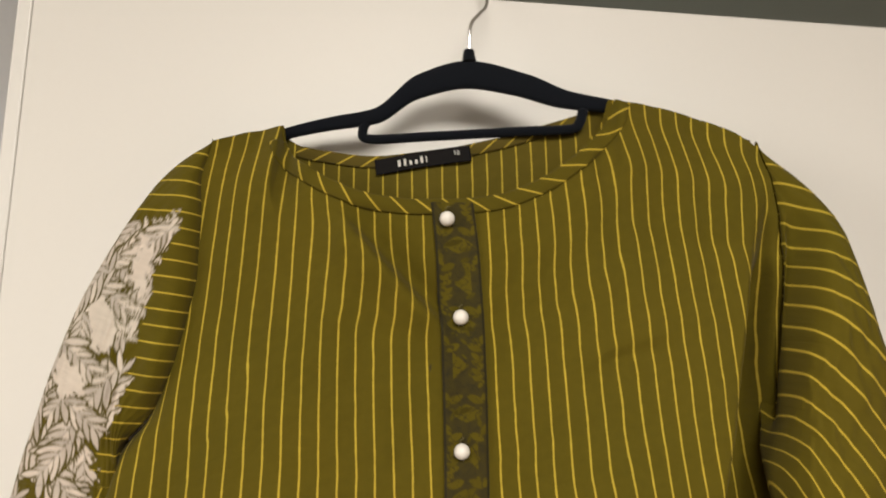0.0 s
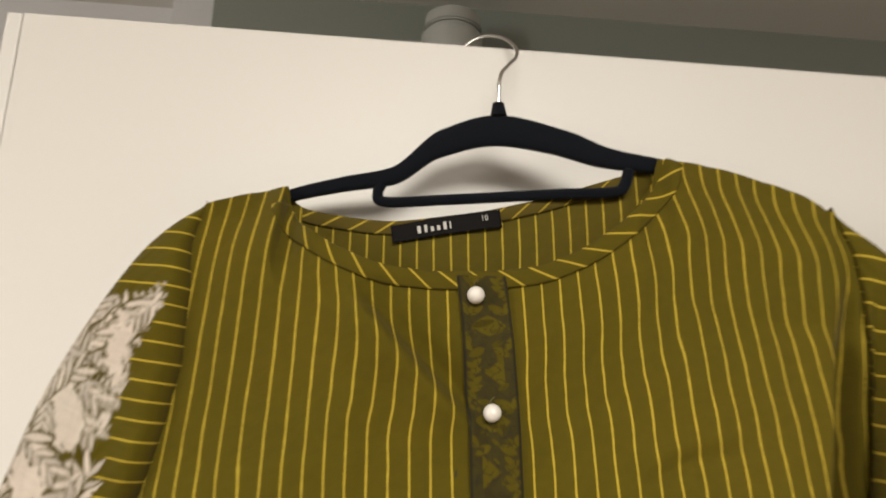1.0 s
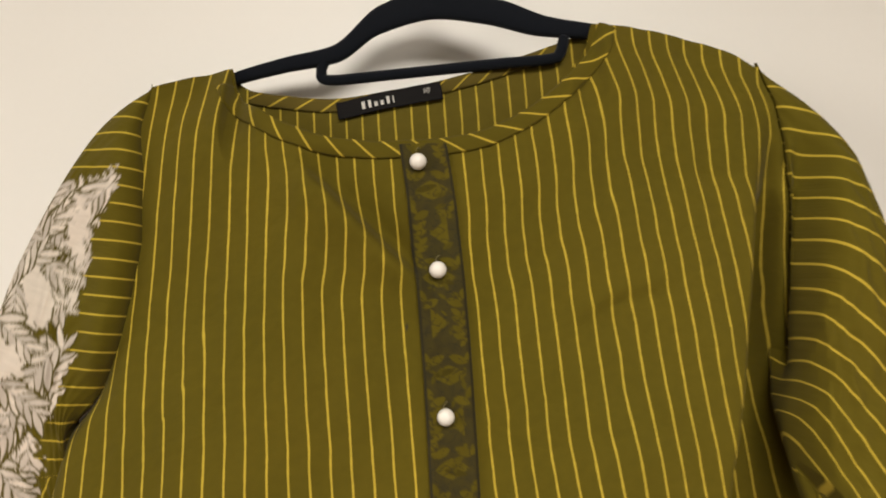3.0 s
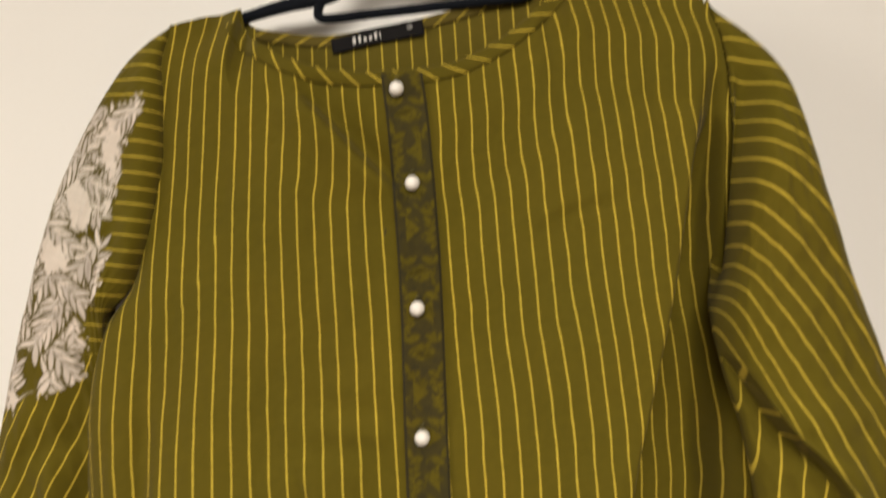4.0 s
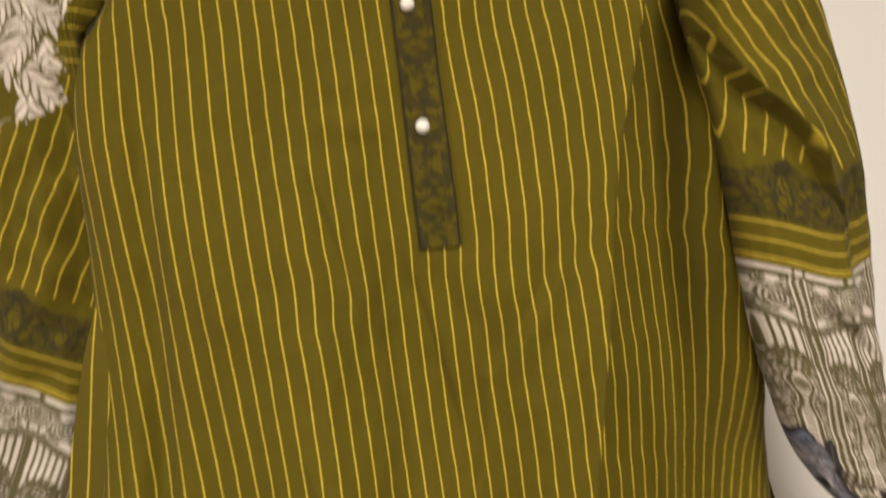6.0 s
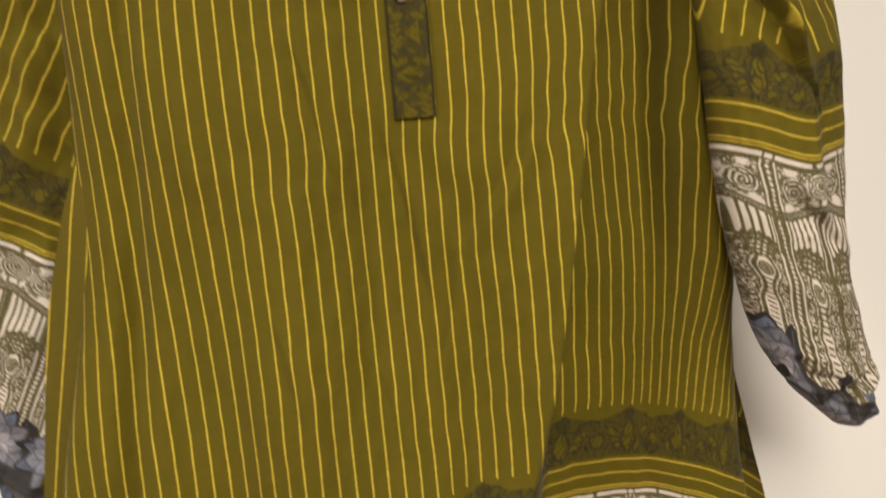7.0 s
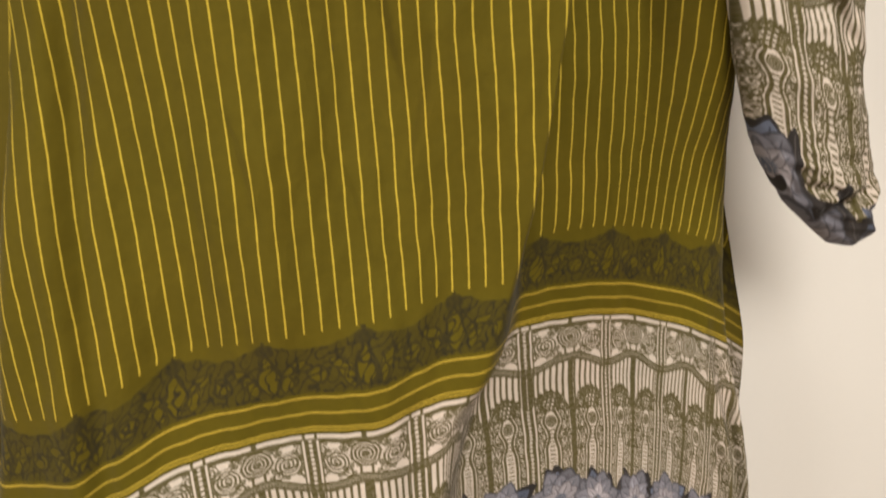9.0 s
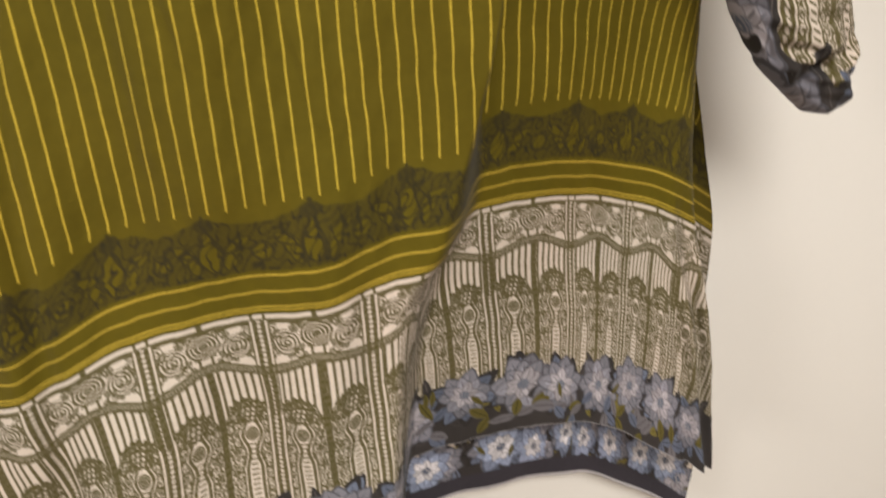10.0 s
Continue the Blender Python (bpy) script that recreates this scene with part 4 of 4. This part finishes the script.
sleeve("sleeve", [
    (0.254, 1.705, 0.243, 1.884, 0.5120, 0.010),
    (0.246, 1.680, 0.264, 1.868, 0.508, 0.024),
    (0.240, 1.655, 0.296, 1.820, 0.500, 0.034),
    (0.235, 1.635, 0.312, 1.755, 0.490, 0.034),
    (0.240, 1.600, 0.332, 1.674, 0.482, 0.032),
    (0.250, 1.555, 0.354, 1.592, 0.472, 0.032),
    (0.257, 1.492, 0.370, 1.502, 0.462, 0.034),
    (0.264, 1.430, 0.376, 1.425, 0.456, 0.036),
    (0.277, 1.365, 0.381, 1.350, 0.454, 0.034),
    (0.306, 1.276, 0.400, 1.272, 0.452, 0.032),
    (0.341, 1.226, 0.415, 1.224, 0.450, 0.028),
    (0.366, 1.203, 0.415, 1.203, 0.448, 0.022),
    (0.380, 1.191, 0.405, 1.190, 0.446, 0.010),
], "striped sleeve bent forward with a printed cuff border", False, 61, XR)
sleeve("sleeve", [
    (-0.232, 1.640, -0.184, 1.8690, 0.5370, 0.010),
    (-0.232, 1.632, -0.212, 1.860, 0.541, 0.016),
    (-0.232, 1.612, -0.243, 1.803, 0.548, 0.021),
    (-0.230, 1.580, -0.281, 1.725, 0.557, 0.021),
    (-0.226, 1.545, -0.303, 1.646, 0.561, 0.022),
    (-0.222, 1.490, -0.319, 1.562, 0.561, 0.022),
    (-0.225, 1.420, -0.331, 1.480, 0.561, 0.022),
    (-0.232, 1.350, -0.339, 1.395, 0.561, 0.022),
    (-0.240, 1.270, -0.345, 1.300, 0.561, 0.022),
    (-0.255, 1.190, -0.343, 1.210, 0.561, 0.022),
    (-0.275, 1.120, -0.335, 1.130, 0.561, 0.016),
    (-0.295, 1.095, -0.320, 1.100, 0.561, 0.004),
], "striped sleeve with white printed foliage from shoulder to elbow", True, 71, XL)

# neck binding cut on the bias
nx = np.concatenate([np.linspace(-0.1305, -0.115, 30), np.linspace(-0.114, 0.100, 260), np.linspace(0.1005, 0.1340, 60)])
nz = interp(nx, NECK)
dx, dz = np.gradient(nx), np.gradient(nz)
nl = np.hypot(dx, dz)
ex, ez = dz / nl, -dx / nl
for k in range(3):
    ex, ez = np.convolve(np.pad(ex, 6, "edge"), np.ones(13) / 13, "valid"), np.convolve(np.pad(ez, 6, "edge"), np.ones(13) / 13, "valid")
across = np.linspace(-0.0015, 0.0105, 9)
X = nx[:, None] + ex[:, None] * across[None]
Z = nz[:, None] + ez[:, None] * across[None]
Y = front_y(X, Z) - 0.0016 * np.sin(np.linspace(0.15, np.pi - 0.15, 9))[None] - 0.0006
run = np.concatenate([[0], np.cumsum(np.hypot(np.diff(nx), np.diff(nz)))])
U = run[:, None] * 0.62 - across[None] * 0.75
pr = Print(U, 0 * U + 1.0, OLIVE * 0.92)
grid_part("neck_binding", np.stack([X, Y, Z], -1), COTTON, tunic, "bias binding with slanting yellow stripes", np.stack([U, 0 * U + 1.0], -1), pr.dye(), thick=0.0012)

# facing along the back neck
bx = np.linspace(-0.122, 0.112, 220)
bz = interp(bx, BACK_TOP) - 0.0004
across = np.linspace(0.0, 0.0100, 7)
X = bx[:, None] + 0 * across[None]
Z = bz[:, None] - across[None]
Y = back_y(X, Z) - 0.0012 - 0.0008 * np.sin(np.linspace(0, np.pi, 7))[None]
run = np.concatenate([[0], np.cumsum(np.hypot(np.diff(bx), np.diff(bz)))])
U = run[:, None] * 0.62 + across[None] * 0.9
pr = Print(U, 0 * U + 1.0, np.array([0.098, 0.074, 0.012]))
grid_part("back_neck_facing", np.stack([X, Y, Z], -1), COTTON, tunic, "bias facing along the back neck", np.stack([U, 0 * U + 1.0], -1), pr.dye(), thick=0.0008)

# button placket with dark printed lace
PL = [(1.824, 0.0035), (1.782, 0.0090), (1.656, 0.0190), (1.555, 0.0230), (1.457, 0.0280)]
pz = np.linspace(1.8225, 1.4565, 520)
pc = interp(pz, PL)
pa = np.linspace(-0.0158, 0.0158, 46)
X = pc[:, None] + pa[None]
Z = pz[:, None] + 0.04 * pa[None] + 0 * X
Y = front_y(X, Z) - 0.0022 - 0.0012 * step(0.0, 0.0025, 0.0158 - np.abs(pa))[None]
U, V = 0 * X + pa[None], 0 * X + (pz[0] - pz)[:, None]
pr = Print(U, V, OLIVE * 0.95)
pr.stripes[:] = 0
rng = np.random.RandomState(5)
pr.lay(0.72 + 0.12 * ripple(pr.u, pr.v, 0.010, 77), SOOT)


def bud(cu, cv, angle, size, width, tone=0.95):
    pr.leaf(cu, cv, angle, size, size * width, OLIVE * tone * rng.uniform(0.88, 1.05), soft=0.0009)


for k in range(-1, 7):
    at = 0.012 + 0.0605 * k + rng.uniform(-0.002, 0.002)
    flip = 1 if k % 2 else -1
    # wide lozenge with a dark drawing in it
    w = pr.near(0, at + 0.020, 0.02)
    a, b = (pr.u[w] + 0.001 * flip) / 0.0112, (pr.v[w] - at - 0.020) / 0.0068
    r = np.abs(a) ** 1.2 + np.abs(b) ** 1.3
    pr.lay((1 - r) / 0.10, OLIVE * 0.92, w)
    bud(0.002 * flip - 0.008, at + 0.0205, 0.25 * flip, 0.015, 0.14, 0.5)
    # pairs of leaves over and under the lozenge
    for side in (-1, 1):
        bud(side * 0.0015, at + 0.0075, math.pi / 2 - side * 1.15, 0.0125, 0.23)
        bud(side * 0.0025, at + 0.0340, -math.pi / 2 + side * 2.0, 0.0115, 0.24)
        bud(side * 0.0150, at + 0.0270, math.pi / 2 + side * 0.45, 0.0095, 0.24)
        bud(side * 0.0150, at + 0.0045, math.pi / 2 + side * 0.35, 0.0085, 0.26)
    # pointed tooth on one side, small leaves up the other
    w = pr.near(0, at + 0.049, 0.016)
    p, q = (pr.u[w] * flip + 0.0085) / 0.0125, np.abs(pr.v[w] - at - 0.049) / 0.0105
    pr.lay(np.where(p > 0, (1 - p - q) / 0.12, 0), OLIVE * 0.95, w)
    for m in range(12):
        bud(rng.uniform(-0.013, 0.013), at + rng.uniform(0.0, 0.058), rng.uniform(0, 2 * math.pi), rng.uniform(0.005, 0.009), 0.20, 0.8)
    for m in range(4):
        bud(flip * 0.0050, at + 0.040 + 0.0055 * m, 0.5 * math.pi - flip * (0.9 + 0.2 * (m % 2)), 0.0090, 0.22)
        bud(flip * 0.0138, at + 0.042 + 0.0058 * m, 0.5 * math.pi + flip * 0.7, 0.0070, 0.24)
tracery = np.abs(ripple(pr.u, pr.v, 0.012, 78, 9))
pr.lay(np.clip((0.07 - tracery) / 0.05, 0, 1) * 0.75, SOOT)
pr.lay(line(np.abs(pr.u) - 0.0148, 0.0008) * 0.7, SOOT)
pr.stripes[:] = 0
grid_part("placket", np.stack([X, Y, Z], -1), COTTON, tunic, "button placket with dusky lace print", np.stack([U, V + 2.0], -1), pr.dye(), thick=0.0012)

# pearl buttons
bm = bmesh.new()
bmesh.ops.create_uvsphere(bm, u_segments=28, v_segments=18, radius=0.0056)
for f in bm.faces:
    f.smooth = True
pearl = bpy.data.meshes.new("button")
bm.to_mesh(pearl)
bm.free()
pearl.materials.append(PEARL)
bm = tube(bmesh.new(), [(-0.001, 0.004, 0.003), (-0.0012, -0.001, 0.0075), (0.0006, -0.0005, 0.0092), (0.0010, 0.004, 0.0095)], 0.0004, 6, 5)
loop = bpy.data.meshes.new("thread_loop")
bm.to_mesh(loop)
bm.free()
loop.materials.append(THREAD)
for bx, bz in ((0.000, 1.809), (0.0122, 1.737), (0.0162, 1.643), (0.0202, 1.550)):
    b = new("button", pearl)
    b.parent = tunic
    b.location = (bx, float(front_y(np.array([bx]), np.array([bz]))[0]) - 0.0072, bz)
    tagged(b, "round white pearl button")
    t = new("thread_loop", loop)
    t.parent = b

# woven label inside the back neck
lab = np.array([[-0.055, 1.8515], [0.0215, 1.8650]])
SATIN.node_tree.nodes["Principled BSDF"].inputs["Specular IOR Level"].default_value = 0.1
d = lab[1] - lab[0]
size = float(np.hypot(*d))
d = d / size
e = np.array([-d[1], d[0]])
a, b = np.meshgrid(np.linspace(0, size, 60), np.linspace(0, 0.0128, 14))
X, Z = lab[0][0] + d[0] * a + e[0] * b, lab[0][1] + d[1] * a + e[1] * b


def label_y(x, z):
    return back_y(x, z) - 0.0035


Y = label_y(X, Z) + 0.0006 * np.sin(a / 0.006)
patch = grid_part("label_patch", np.stack([X, Y, Z], -1), SATIN, tunic, "small black woven label with pale marks", thick=0.0008)


def on_label(p, q):
    x, z = lab[0] + d * p + e * q
    return Vector((x, float(label_y(np.array([x]), np.array([z]))[0]) - 0.0012, z))


for n, (p, w, h) in enumerate(((0.0195, 0.0024, 0.0054), (0.0242, 0.0020, 0.0054), (0.0287, 0.0022, 0.0034), (0.0332, 0.0022, 0.0034), (0.0377, 0.0022, 0.0054), (0.0415, 0.0009, 0.0050))):
    o = on_label(p, 0.0034 + h / 2)
    bm = box(bmesh.new(), (-w / 2, -0.0002, -h / 2), (w / 2, 0.0002, h / 2))
    bar = part("woven_mark", bm, SILVER_THREAD, patch)
    bar.matrix_local = pose(o.x, o.y, o.z, 0, -math.degrees(math.atan2(d[1], d[0])), 0)
text = bpy.data.curves.new("size_mark", "FONT")
text.body, text.size, text.extrude = "10", 0.0052, 0.0001
text.materials.append(SILVER_THREAD)
o = on_label(0.0635, 0.0062)
mark = new("size_mark", text)
mark.parent = patch
mark.matrix_local = pose(o.x, o.y, o.z, 90, -math.degrees(math.atan2(d[1], d[0])), 0)
